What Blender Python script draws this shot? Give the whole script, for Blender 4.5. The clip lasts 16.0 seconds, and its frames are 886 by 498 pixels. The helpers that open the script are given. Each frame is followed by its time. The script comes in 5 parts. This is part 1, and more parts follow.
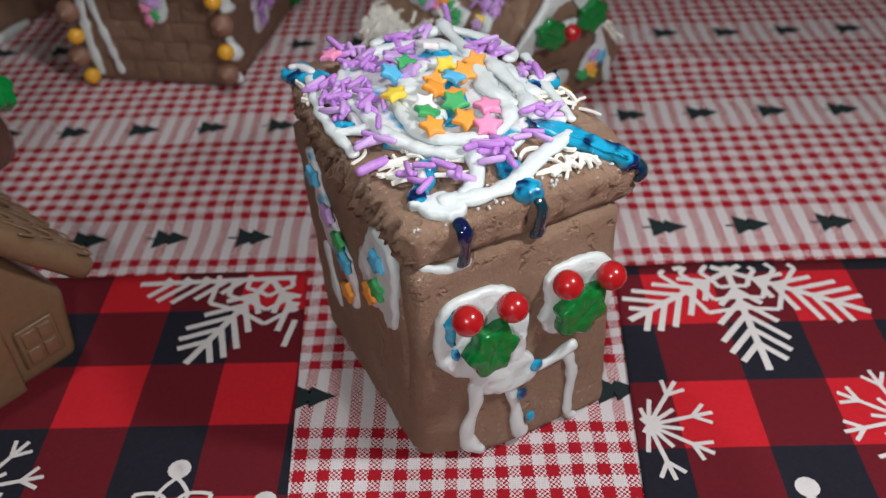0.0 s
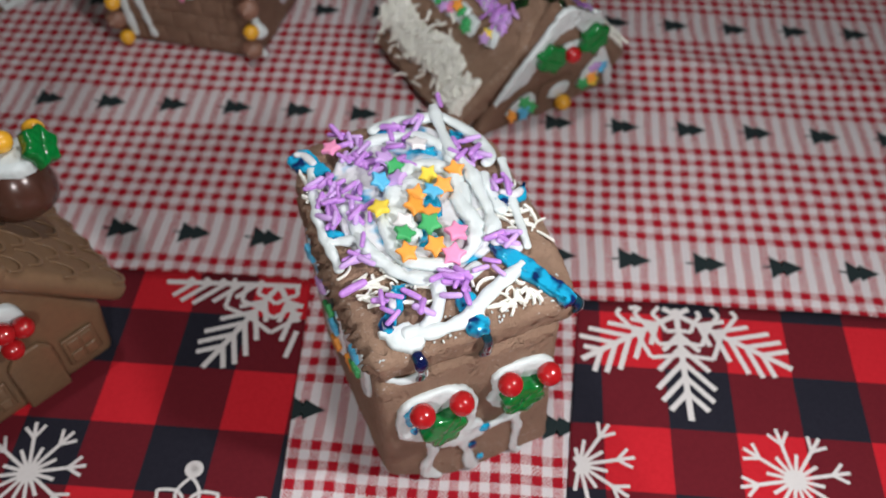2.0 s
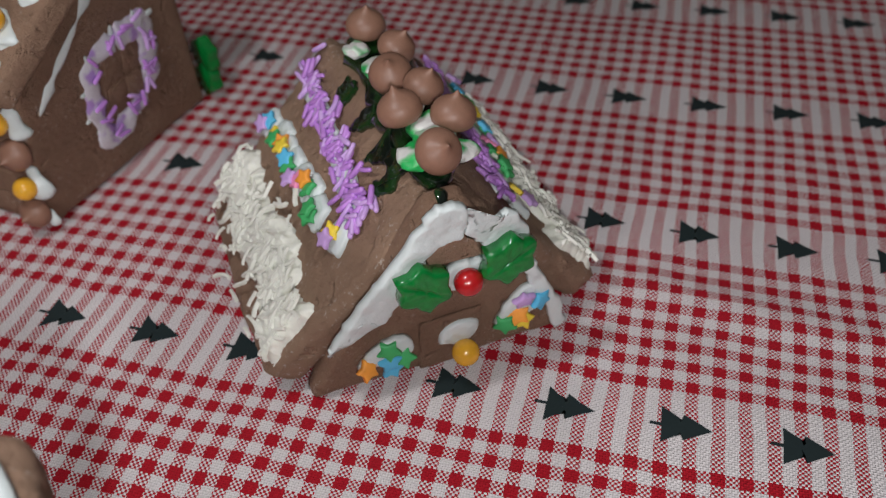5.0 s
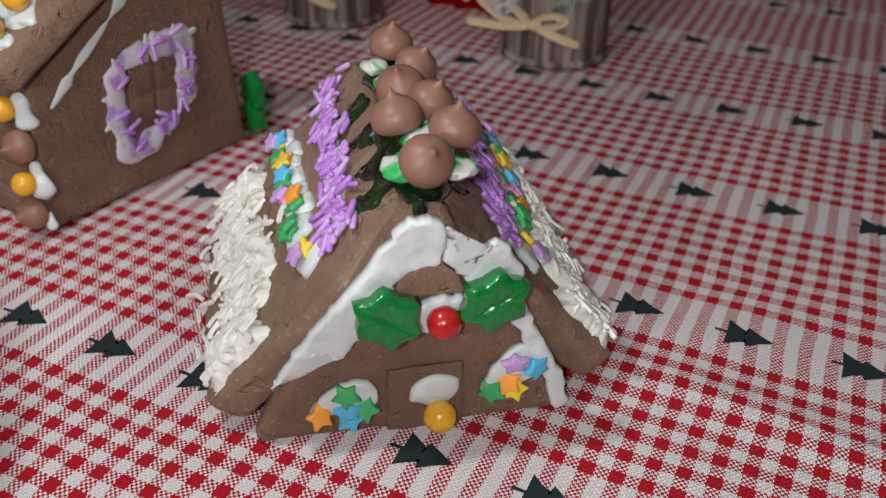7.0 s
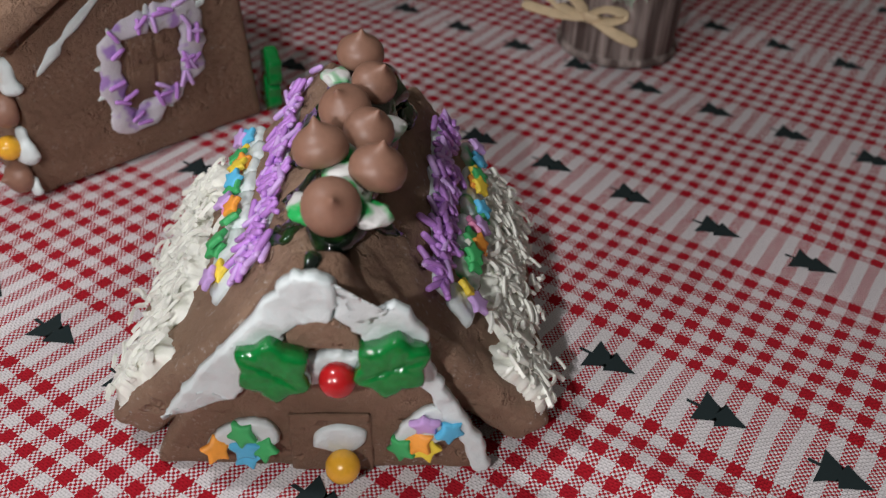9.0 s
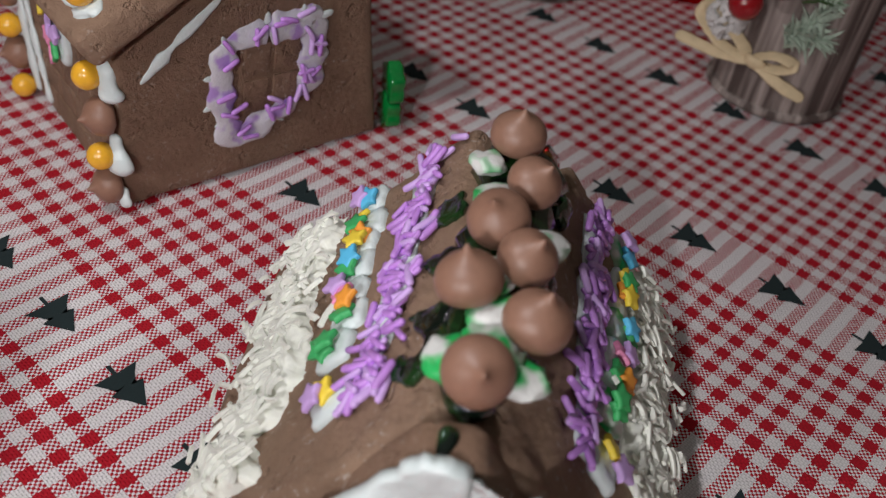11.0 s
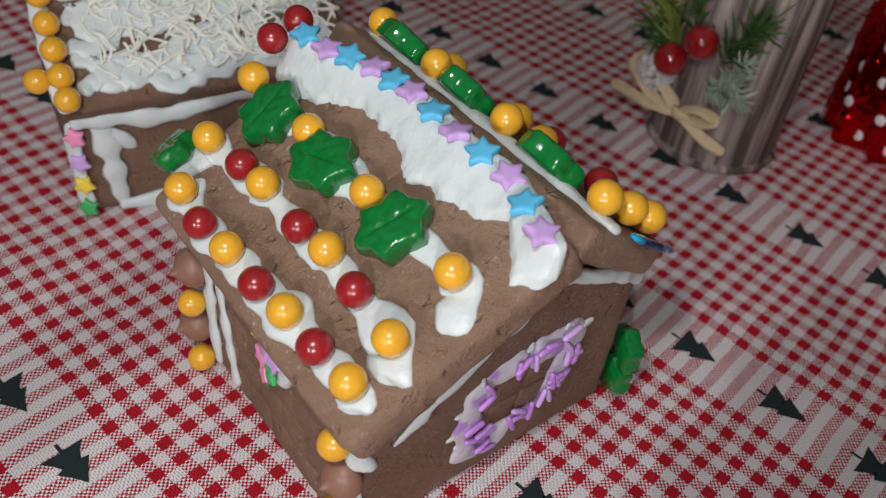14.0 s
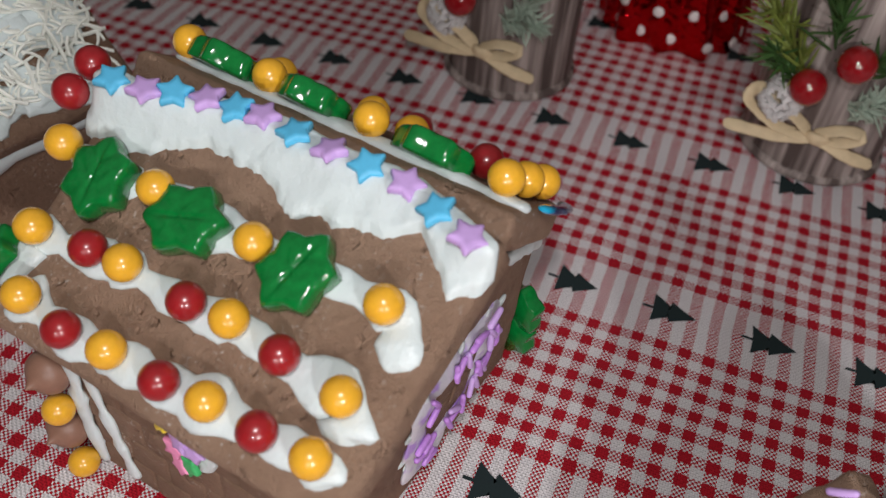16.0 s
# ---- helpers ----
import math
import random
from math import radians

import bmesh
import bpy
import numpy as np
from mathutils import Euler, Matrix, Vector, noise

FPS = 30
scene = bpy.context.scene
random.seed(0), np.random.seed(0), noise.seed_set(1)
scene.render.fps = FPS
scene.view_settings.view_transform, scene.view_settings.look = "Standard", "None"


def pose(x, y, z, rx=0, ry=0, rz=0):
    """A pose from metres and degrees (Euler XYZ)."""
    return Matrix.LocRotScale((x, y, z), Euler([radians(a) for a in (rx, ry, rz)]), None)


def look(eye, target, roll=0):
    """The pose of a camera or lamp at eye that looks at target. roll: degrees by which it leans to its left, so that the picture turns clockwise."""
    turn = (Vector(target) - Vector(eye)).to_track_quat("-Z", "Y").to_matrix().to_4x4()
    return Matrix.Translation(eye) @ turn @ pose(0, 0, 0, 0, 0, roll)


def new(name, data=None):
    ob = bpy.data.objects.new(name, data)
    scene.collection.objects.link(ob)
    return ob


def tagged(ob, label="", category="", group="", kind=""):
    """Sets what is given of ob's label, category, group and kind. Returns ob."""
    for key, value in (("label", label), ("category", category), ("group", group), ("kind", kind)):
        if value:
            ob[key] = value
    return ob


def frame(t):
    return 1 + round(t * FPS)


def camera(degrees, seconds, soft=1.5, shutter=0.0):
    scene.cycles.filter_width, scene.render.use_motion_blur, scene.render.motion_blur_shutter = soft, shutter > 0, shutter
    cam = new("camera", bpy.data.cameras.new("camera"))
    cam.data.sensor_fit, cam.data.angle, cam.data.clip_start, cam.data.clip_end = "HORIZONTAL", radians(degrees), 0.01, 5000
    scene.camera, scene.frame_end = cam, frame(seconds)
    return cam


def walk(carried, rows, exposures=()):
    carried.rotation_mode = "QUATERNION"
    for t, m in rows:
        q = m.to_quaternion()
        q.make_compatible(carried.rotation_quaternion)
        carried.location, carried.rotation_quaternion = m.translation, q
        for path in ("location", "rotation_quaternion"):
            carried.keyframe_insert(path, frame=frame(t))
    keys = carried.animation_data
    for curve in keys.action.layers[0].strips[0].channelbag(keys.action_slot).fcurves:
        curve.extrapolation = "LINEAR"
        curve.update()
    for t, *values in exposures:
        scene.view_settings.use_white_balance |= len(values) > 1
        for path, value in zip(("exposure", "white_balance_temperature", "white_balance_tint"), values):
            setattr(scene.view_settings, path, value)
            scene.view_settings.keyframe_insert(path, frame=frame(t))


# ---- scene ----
cam = camera(52.4, 16.0, soft=1.3)
cam.data.dof.use_dof, cam.data.dof.focus_distance, cam.data.dof.aperture_fstop = True, 0.228, 17.0
PATH = [
    (0, (0.008, 0.029, 0.219), (-0.028, 1.587, -1.035), -2.3),
    (0.5, (0.02, 0.036, 0.228), (-0.072, 1.5, -1.132), -3.1),
    (1, (0.011, 0.046, 0.252), (-0.093, 1.421, -1.196), -1.8),
    (1.5, (0.021, 0.049, 0.295), (-0.083, 1.358, -1.213), -0.7),
    (2, (0.027, 0.056, 0.31), (-0.077, 1.326, -1.231), -0.2),
    (2.5, (0.032, 0.084, 0.308), (-0.075, 1.346, -1.239), -0.6),
    (3, (0.047, 0.109, 0.299), (-0.072, 1.363, -1.254), -0.6),
    (3.5, (0.067, 0.145, 0.288), (-0.09, 1.394, -1.265), -1.2),
    (4, (0.076, 0.183, 0.262), (-0.185, 1.424, -1.285), -3.6),
    (4.5, (0.089, 0.212, 0.233), (-0.243, 1.546, -1.219), -3.2),
    (7, (0.126, 0.252, 0.165), (-0.555, 1.792, -0.914), 1.4),
    (7.5, (0.119, 0.249, 0.173), (-0.588, 1.784, -0.896), 1.9),
    (8, (0.152, 0.263, 0.182), (-0.646, 1.723, -0.926), 0.9),
    (10.5, (0.125, 0.328, 0.166), (-0.793, 1.569, -1.105), 7.7),
    (11, (0.103, 0.329, 0.183), (-0.815, 1.54, -1.117), 8.8),
    (11.5, (0.076, 0.319, 0.203), (-0.853, 1.532, -1.087), 9.7),
    (12, (0.051, 0.319, 0.219), (-0.877, 1.522, -1.081), 9.9),
    (12.5, (0.034, 0.329, 0.221), (-0.899, 1.512, -1.094), 9.3),
    (13, (0.013, 0.336, 0.227), (-0.921, 1.512, -1.093), 8.9),
    (13.5, (-0.001, 0.342, 0.223), (-0.921, 1.515, -1.111), 8.6),
    (14, (-0.017, 0.348, 0.221), (-0.918, 1.521, -1.125), 7.8),
    (14.5, (-0.039, 0.346, 0.221), (-0.854, 1.57, -1.135), 7.3),
    (15, (-0.046, 0.347, 0.219), (-0.716, 1.629, -1.162), 6.5),
    (15.5, (-0.055, 0.349, 0.218), (-0.552, 1.704, -1.166), 7.1),
    (16, (-0.054, 0.352, 0.219), (-0.484, 1.714, -1.181), 5.3),
]
walk(cam, [(t, look(eye, target, roll)) for t, eye, target, roll in PATH],
     [(0, -0.66), (1.5, -0.58), (3, -0.46), (4.5, -0.38), (7, 0.04), (8, 0.02), (10.5, -0.03), (12.5, 0.15), (14.5, 0.2), (16, 0.24)])
# ---- world and light: a dim room, and a hand-held torch that lit the table from above the path ----
world = bpy.data.worlds.new("world")
scene.world = world
world.use_nodes = True
world.node_tree.nodes["Background"].inputs[0].default_value = (1.0, 0.93, 0.88, 1)
world.node_tree.nodes["Background"].inputs[1].default_value = 0.13
# three fixed lamps, two of them added, stand in for one moving torch
for place, watts in (((-0.02, -0.02, 0.235), 2.1), ((0.14, 0.15, 0.235), 2.5), ((-0.05, 0.32, 0.31), 1.35)):
    lamp_data = bpy.data.lights.new("torch_light", "POINT")
    lamp_data.energy, lamp_data.shadow_soft_size, lamp_data.color = watts, 0.010, (1.0, 0.955, 0.965)
    new("torch_light", lamp_data).location = place
# ---- materials ----
class Nodes:
    """A short way to wire one material's nodes."""

    def __init__(self, name):
        self.mat = bpy.data.materials.new(name)
        self.mat.use_nodes = True
        self.tree = self.mat.node_tree
        self.bsdf = self.tree.nodes["Principled BSDF"]
        self.coord = self.tree.nodes.new("ShaderNodeTexCoord")

    def put(self, socket, value):
        if isinstance(value, bpy.types.NodeSocket):
            self.tree.links.new(value, socket)
        elif value is not None:
            socket.default_value = value

    def math(self, op, a, b=None, c=None):
        n = self.tree.nodes.new("ShaderNodeMath")
        n.operation = op
        for k, v in enumerate((a, b, c)):
            self.put(n.inputs[k], v)
        return n.outputs[0]

    def mix(self, fac, a, b):
        n = self.tree.nodes.new("ShaderNodeMix")
        n.data_type = "RGBA"
        self.put(n.inputs[0], fac)
        self.put(n.inputs[6], a)
        self.put(n.inputs[7], b)
        return n.outputs[2]

    def noise(self, scale, detail=4.0, rough=0.6, out=0):
        n = self.tree.nodes.new("ShaderNodeTexNoise")
        n.inputs["Scale"].default_value, n.inputs["Detail"].default_value, n.inputs["Roughness"].default_value = scale, detail, rough
        self.tree.links.new(self.coord.outputs["Object"], n.inputs["Vector"])
        return n.outputs[out]

    def ramp(self, fac, lo, hi):
        n = self.tree.nodes.new("ShaderNodeMapRange")
        n.inputs[1].default_value, n.inputs[2].default_value = lo, hi
        self.put(n.inputs[0], fac)
        return n.outputs[0]

    def bump(self, height, strength, distance):
        n = self.tree.nodes.new("ShaderNodeBump")
        n.inputs["Strength"].default_value, n.inputs["Distance"].default_value = strength, distance
        self.put(n.inputs["Height"], height)
        self.tree.links.new(n.outputs[0], self.bsdf.inputs["Normal"])

    def set(self, colour=None, rough=None, **more):
        self.put(self.bsdf.inputs["Base Color"], colour)
        self.put(self.bsdf.inputs["Roughness"], rough)
        for k, v in more.items():
            self.put(self.bsdf.inputs[k.replace("_", " ")], v)
        return self.mat

    def random(self):
        return self.tree.nodes.new("ShaderNodeObjectInfo").outputs["Random"]


def rgb(r, g, b):
    return (r, g, b, 1.0)


def stripe(m, value, pitch, offset):
    """1 in one half of every pitch, 0 in the other."""
    return m.math("LESS_THAN", m.math("FRACT", m.math("DIVIDE", m.math("SUBTRACT", value, offset), pitch)), 0.5)


ROW_0, ROW_PITCH, TREE_PITCH, TREE_0 = 0.3125, 0.0858, 0.0330, -0.1749
WARP, WEFT = 0.0076, 0.0080


def cloth_material():
    m = Nodes("gingham_cotton")
    sep = m.tree.nodes.new("ShaderNodeSeparateXYZ")
    m.tree.links.new(m.coord.outputs["Object"], sep.inputs[0])
    drift = m.math("MULTIPLY", m.math("SUBTRACT", m.noise(26, 2, 0.5), 0.5), 0.0036)
    ragged = m.math("MULTIPLY", m.math("SUBTRACT", m.noise(700, 2, 0.5), 0.5), 0.0006)
    x = m.math("ADD", m.math("ADD", sep.outputs[0], drift), ragged)
    y = m.math("SUBTRACT", m.math("SUBTRACT", sep.outputs[1], drift), ragged)
    warp = stripe(m, x, WARP, 0.1140 - 0.25 * WARP + 0.5 * WARP)
    inside = m.math("FLOORED_MODULO", m.math("SUBTRACT", y, ROW_0 - ROW_PITCH * 8 + 0.0129), ROW_PITCH)
    weft = m.math("LESS_THAN", m.math("FRACT", m.math("DIVIDE", inside, WEFT)), 0.5)
    weft = m.math("MULTIPLY", weft, m.math("LESS_THAN", inside, 7.5 * WEFT))
    thread = 0.00076
    a = m.math("FLOOR", m.math("DIVIDE", x, thread))
    b = m.math("FLOOR", m.math("DIVIDE", y, thread))
    over = m.math("FLOORED_MODULO", m.math("ADD", a, b), 2.0)
    red = m.mix(over, weft, warp)
    worn = m.noise(900, 3, 0.7)
    redc = m.mix(worn, rgb(0.38, 0.006, 0.016), rgb(0.60, 0.016, 0.034))
    whitec = m.mix(worn, rgb(0.80, 0.77, 0.785), rgb(0.93, 0.895, 0.91))
    col = m.mix(red, whitec, redc)
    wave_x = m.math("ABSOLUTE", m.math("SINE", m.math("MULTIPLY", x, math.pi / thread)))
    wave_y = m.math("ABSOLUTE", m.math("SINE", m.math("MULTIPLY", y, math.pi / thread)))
    m.bump(m.mix(over, wave_y, wave_x), 0.7, 0.0003)
    # shade between the threads is painted into the colour, darkest where threads part
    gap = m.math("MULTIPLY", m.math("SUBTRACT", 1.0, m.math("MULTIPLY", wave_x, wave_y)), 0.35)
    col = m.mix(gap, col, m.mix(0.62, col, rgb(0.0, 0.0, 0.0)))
    return m.set(col, 0.9, Specular_IOR_Level=0.2)


def plain(name, colour, rough=0.5, vary=0.12, scale=400, bump=0.0, distance=0.0005, **more):
    m = Nodes(name)
    n = m.noise(scale)
    dark = rgb(*[c * (1 - vary) for c in colour])
    light = rgb(*[min(1, c * (1 + vary)) for c in colour])
    if bump:
        m.bump(n, bump, distance)
    return m.set(m.mix(n, dark, light), rough, **more)


CLOTH = cloth_material()
INK = plain("printed_green_ink", (0.008, 0.02, 0.022), 0.9, 0.3, 1500)


def biscuit_material(name, dark, light, dust=0.5):
    """Baked cocoa dough: mottled crumb, fine pits and a little pale sugar dust."""
    m = Nodes(name)
    big, fine, grain = m.noise(55, 5, 0.6), m.noise(480, 6, 0.7), m.noise(2600, 3, 0.6)
    col = m.mix(m.ramp(big, 0.3, 0.7), rgb(*dark), rgb(*light))
    col = m.mix(m.math("MULTIPLY", m.ramp(fine, 0.52, 0.75), 0.38), col, rgb(*[c * 0.55 for c in dark]))
    specks = m.math("MULTIPLY", m.ramp(m.noise(800, 2, 0.5), 0.60, 0.70), m.ramp(m.noise(60, 3, 0.6), 0.48, 0.66))
    col = m.mix(m.math("MULTIPLY", specks, dust), col, rgb(0.55, 0.48, 0.42))
    pits = m.ramp(m.noise(210, 3, 0.55), 0.62, 0.70)
    m.bump(m.math("SUBTRACT", m.math("ADD", m.math("MULTIPLY", fine, 0.8), m.math("MULTIPLY", grain, 0.4)), m.math("MULTIPLY", pits, 0.55)), 1.0, 0.0018)
    return m.set(col, m.math("ADD", 0.62, m.math("MULTIPLY", fine, 0.25)), Specular_IOR_Level=0.3)


def sugar(name, colour, rough=0.28, vary=0.10, coat=0.0, bump=0.0, sss=0.0):
    """Pressed, dyed or panned sugar with faint mottling."""
    m = Nodes(name)
    n = m.noise(350, 4, 0.65)
    col = m.mix(m.ramp(n, 0.3, 0.7), rgb(*[c * (1 - vary) for c in colour]), rgb(*[min(1, c * (1 + vary)) for c in colour]))
    if bump:
        m.bump(m.noise(700, 3), bump, 0.0004)
    more = {}
    if coat:
        more["Coat_Weight"] = coat
        more["Coat_Roughness"] = 0.12
    if sss:
        more["Subsurface_Weight"] = sss
        more["Subsurface_Radius"] = (0.002, 0.002, 0.0018)
        more["Subsurface_Scale"] = 1.0
    return m.set(col, rough, **more)


def icing_material(name, colour, tint=None, lo=0.58, hi=0.72, scale=90):
    """Royal icing, smooth and a little glossy; tint: dye that has run into it."""
    m = Nodes(name)
    col = m.mix(m.noise(260, 4, 0.6), rgb(*[c * 0.93 for c in colour]), rgb(*colour))
    if tint:
        col = m.mix(m.ramp(m.noise(scale, 2, 0.5), lo, hi), col, rgb(*tint))
    m.bump(m.noise(330, 3, 0.6), 0.35, 0.0012)
    return m.set(col, 0.38, Subsurface_Weight=0.15, Subsurface_Radius=(0.002, 0.002, 0.002), Subsurface_Scale=1.0)


def gel_material(name, deep, light):
    m = Nodes(name)
    col = m.mix(m.ramp(m.noise(150, 2, 0.5), 0.40, 0.52), rgb(*deep), rgb(*light))
    m.bump(m.noise(260, 2), 0.3, 0.001)
    return m.set(col, 0.06, Coat_Weight=0.6, Coat_Roughness=0.03)


BISCUIT = biscuit_material("cocoa_biscuit", (0.300, 0.192, 0.130), (0.385, 0.256, 0.176), 1.0)
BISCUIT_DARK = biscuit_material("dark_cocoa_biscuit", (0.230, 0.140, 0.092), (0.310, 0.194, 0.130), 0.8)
ICING = icing_material("white_icing", (0.67, 0.76, 0.76))
ICING_GREEN = icing_material("green_stained_icing", (0.68, 0.70, 0.68), (0.02, 0.42, 0.10), 0.44, 0.56, 110)
ICING_LILAC = icing_material("lilac_stained_icing", (0.66, 0.66, 0.72), (0.42, 0.27, 0.62), 0.52, 0.64, 160)
ICING_BLUE = icing_material("blue_stained_icing", (0.68, 0.71, 0.73), (0.01, 0.33, 0.55), 0.55, 0.66, 100)
GEL_BLUE = gel_material("blue_gel", (0.003, 0.02, 0.10), (0.01, 0.36, 0.60))
GEL_NAVY = gel_material("navy_gel", (0.004, 0.008, 0.05), (0.006, 0.035, 0.05))
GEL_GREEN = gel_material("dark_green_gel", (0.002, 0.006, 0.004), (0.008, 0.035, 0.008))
COCONUT = sugar("white_shreds", (0.84, 0.87, 0.79), 0.6, 0.06, 0.0, 0.3, 0.2)
RED_CANDY = sugar("red_candy_shell", (0.42, 0.010, 0.013), 0.25, 0.12, 0.5)
MAROON_CANDY = sugar("dark_red_candy_shell", (0.30, 0.012, 0.016), 0.28, 0.14, 0.4)
YELLOW_CANDY = sugar("golden_candy_shell", (0.80, 0.42, 0.030), 0.26, 0.09, 0.4)
HOLLY_GREEN = sugar("green_pressed_sugar", (0.002, 0.165, 0.030), 0.12, 0.2, 0.3, 0.2)
MILK_CHOCOLATE = sugar("milk_chocolate", (0.25, 0.135, 0.092), 0.44, 0.08, 0.0, 0.12)
MOULDED_CHOCOLATE = sugar("moulded_milk_chocolate", (0.175, 0.108, 0.060), 0.34, 0.10, 0.1, 0.10)
DARK_CHOCOLATE = sugar("dark_chocolate", (0.075, 0.032, 0.022), 0.24, 0.08, 0.2)
PURPLE = sugar("purple_sprinkle", (0.50, 0.24, 0.68), 0.4, 0.22)
COLOURS = {
    "pink": sugar("pink_sugar", (0.86, 0.30, 0.52), 0.5),
    "blue": sugar("blue_sugar", (0.10, 0.50, 0.78), 0.5),
    "green": sugar("green_sugar", (0.05, 0.42, 0.13), 0.5),
    "orange": sugar("orange_sugar", (0.90, 0.36, 0.05), 0.5),
    "yellow": sugar("yellow_sugar", (0.86, 0.66, 0.06), 0.5),
    "lilac": sugar("lilac_sugar", (0.58, 0.38, 0.76), 0.5),
    "white": sugar("white_sugar", (0.80, 0.80, 0.80), 0.5),
}
# ---- building helpers: shapes are given in millimetres ----
MM = 0.001


def finish(name, bm, material, smooth=True):
    bmesh.ops.scale(bm, vec=(MM, MM, MM), verts=bm.verts)
    bmesh.ops.recalc_face_normals(bm, faces=bm.faces)
    me = bpy.data.meshes.new(name)
    bm.to_mesh(me)
    bm.free()
    me.materials.append(material)
    if smooth:
        me.shade_smooth()
    return me


def part(name, bm, material, parent=None, label="", smooth=True):
    """Links a bmesh as one mesh object under a thing or a part."""
    ob = new(name, finish(name, bm, material, smooth))
    ob.parent = parent
    return tagged(ob, label)


def put(name, mesh, parent, m, label=""):
    """One more object on a shared mesh, at the pose m in its parent."""
    ob = new(name, mesh)
    ob.parent = parent
    ob.matrix_basis = m
    return tagged(ob, label)


def seat(p, normal=(0, 0, 1), spin=0.0, tilt=0.0, size=1.0):
    """A pose at p (mm) whose z is the normal, spun about it in degrees."""
    turn = Vector(normal).normalized().to_track_quat("Z", "Y").to_matrix().to_4x4()
    return Matrix.Translation(Vector(p) * MM) @ turn @ pose(0, 0, 0, 0, 0, spin) @ pose(0, 0, 0, tilt) @ Matrix.Scale(size, 4)


def thing(name, x, y, turn, label, category, group=""):
    e = new(name)
    e.empty_display_size = 0.01
    e.matrix_basis = pose(x, y, 0, 0, 0, turn)
    return tagged(e, label, category, group)


def roughen(bm, amp, scale, longest=4.0, seed=0.0):
    """Cuts long edges and pushes the surface in and out, as baked dough is."""
    for _ in range(5):
        long = [e for e in bm.edges if e.calc_length() > longest]
        if not long:
            break
        bmesh.ops.subdivide_edges(bm, edges=long, cuts=1)
        bmesh.ops.triangulate(bm, faces=[f for f in bm.faces if len(f.verts) > 4])
    bm.normal_update()
    for v in bm.verts:
        v.co += v.normal * amp * (noise.noise(v.co * scale + Vector((seed, 0, 0))) + 0.6 * noise.noise(v.co * scale * 3.1 + Vector((0, seed, 5))))


def plate(points, thick, bevel=1.6, amp=0.35, scale=0.12, longest=4.0, seed=0.0, warp=None):
    """A flat piece of biscuit: an outline in (a, b), thick along c, with rounded, uneven edges; warp turns (a, b, c) into x, y, z."""
    bm = bmesh.new()
    low = [bm.verts.new((a, b, 0)) for a, b in points]
    face = bm.faces.new(low)
    top = bmesh.ops.extrude_face_region(bm, geom=[face])
    for v in top["geom"]:
        if isinstance(v, bmesh.types.BMVert):
            v.co.z += thick
    bmesh.ops.recalc_face_normals(bm, faces=bm.faces)
    if bevel:
        bmesh.ops.bevel(bm, geom=bm.edges[:], offset=bevel, segments=3, profile=0.5, affect="EDGES", clamp_overlap=True)
    bmesh.ops.triangulate(bm, faces=[f for f in bm.faces if len(f.verts) > 4])
    if amp:
        roughen(bm, amp, scale, longest, seed)
    if warp:
        for v in bm.verts:
            v.co = Vector(warp(*v.co))
    return bm


def smooth_line(points, steps=6):
    """A line that glides through a few points."""
    p = [Vector(q) for q in points]
    p = [2 * p[0] - p[1]] + p + [2 * p[-1] - p[-2]]
    out = []
    for a, b, c, d in zip(p, p[1:], p[2:], p[3:]):
        for k in range(steps):
            t = k / steps
            out.append(0.5 * (2 * b + (c - a) * t + (2 * a - 5 * b + 4 * c - d) * t * t + (3 * b - a - 3 * c + d) * t ** 3))
    return out + [p[-2]]


def bead(points, radius, normal=(0, 0, 1), flat=0.66, uneven=0.22, seed=0.0, steps=6, widths=None):
    """A line of piped icing that lies on a surface with that normal."""
    line = smooth_line(points, steps)
    n = Vector(normal).normalized()
    for _ in range(2):  # a rounded end needs close steps
        if (line[-1] - line[0]).length > radius:
            head, rest = line[0], line[1:]
            line = [head] + [head.lerp(rest[0], min(0.9, radius * f / max(1e-6, (rest[0] - head).length))) for f in (0.06, 0.22, 0.5)] + rest
        line.reverse()
    run = [0.0]
    for p, q in zip(line, line[1:]):
        run.append(run[-1] + (q - p).length)
    bm = bmesh.new()
    rings, count, sides = [], len(line), 10 if radius < 3.5 else 20
    for k, p in enumerate(line):
        along = (line[min(k + 1, count - 1)] - line[max(k - 1, 0)]).normalized()
        side = along.cross(n).normalized()
        up = side.cross(along).normalized()
        end = min(1.0, (min(run[k], run[-1] - run[k]) + 0.02 * radius) / (radius * 0.9))
        r = radius * (1 - (1 - end) ** 2) ** 0.5 * (1 + uneven * noise.noise(p * 0.2 + Vector((seed, 3, seed))) * 1.8)
        if widths:
            f = k / (count - 1) * (len(widths) - 1)
            a = min(int(f), len(widths) - 2)
            r *= widths[a] + (widths[a + 1] - widths[a]) * (f - a)
        ring = []
        for j in range(sides):
            w = 2 * math.pi * j / sides
            wob = 1 + 0.13 * noise.noise(Vector((p.x * 0.3 + math.cos(w) * 1.6, p.y * 0.3 + p.z * 0.3, math.sin(w) * 1.6 + seed)))
            ring.append(bm.verts.new(p + side * math.cos(w) * r * wob + up * math.sin(w) * r * flat * wob))
        rings.append(ring)
    for a, b in zip(rings, rings[1:]):
        for j in range(sides):
            bm.faces.new((a[j], a[(j + 1) % sides], b[(j + 1) % sides], b[j]))
    for ring, p, q in ((rings[0], line[0], line[1]), (rings[-1], line[-1], line[-2])):
        tip = bm.verts.new(p + (p - q).normalized() * radius * 0.03)
        for j in range(sides):
            bm.faces.new((ring[j], ring[(j + 1) % sides], tip))
    return bm


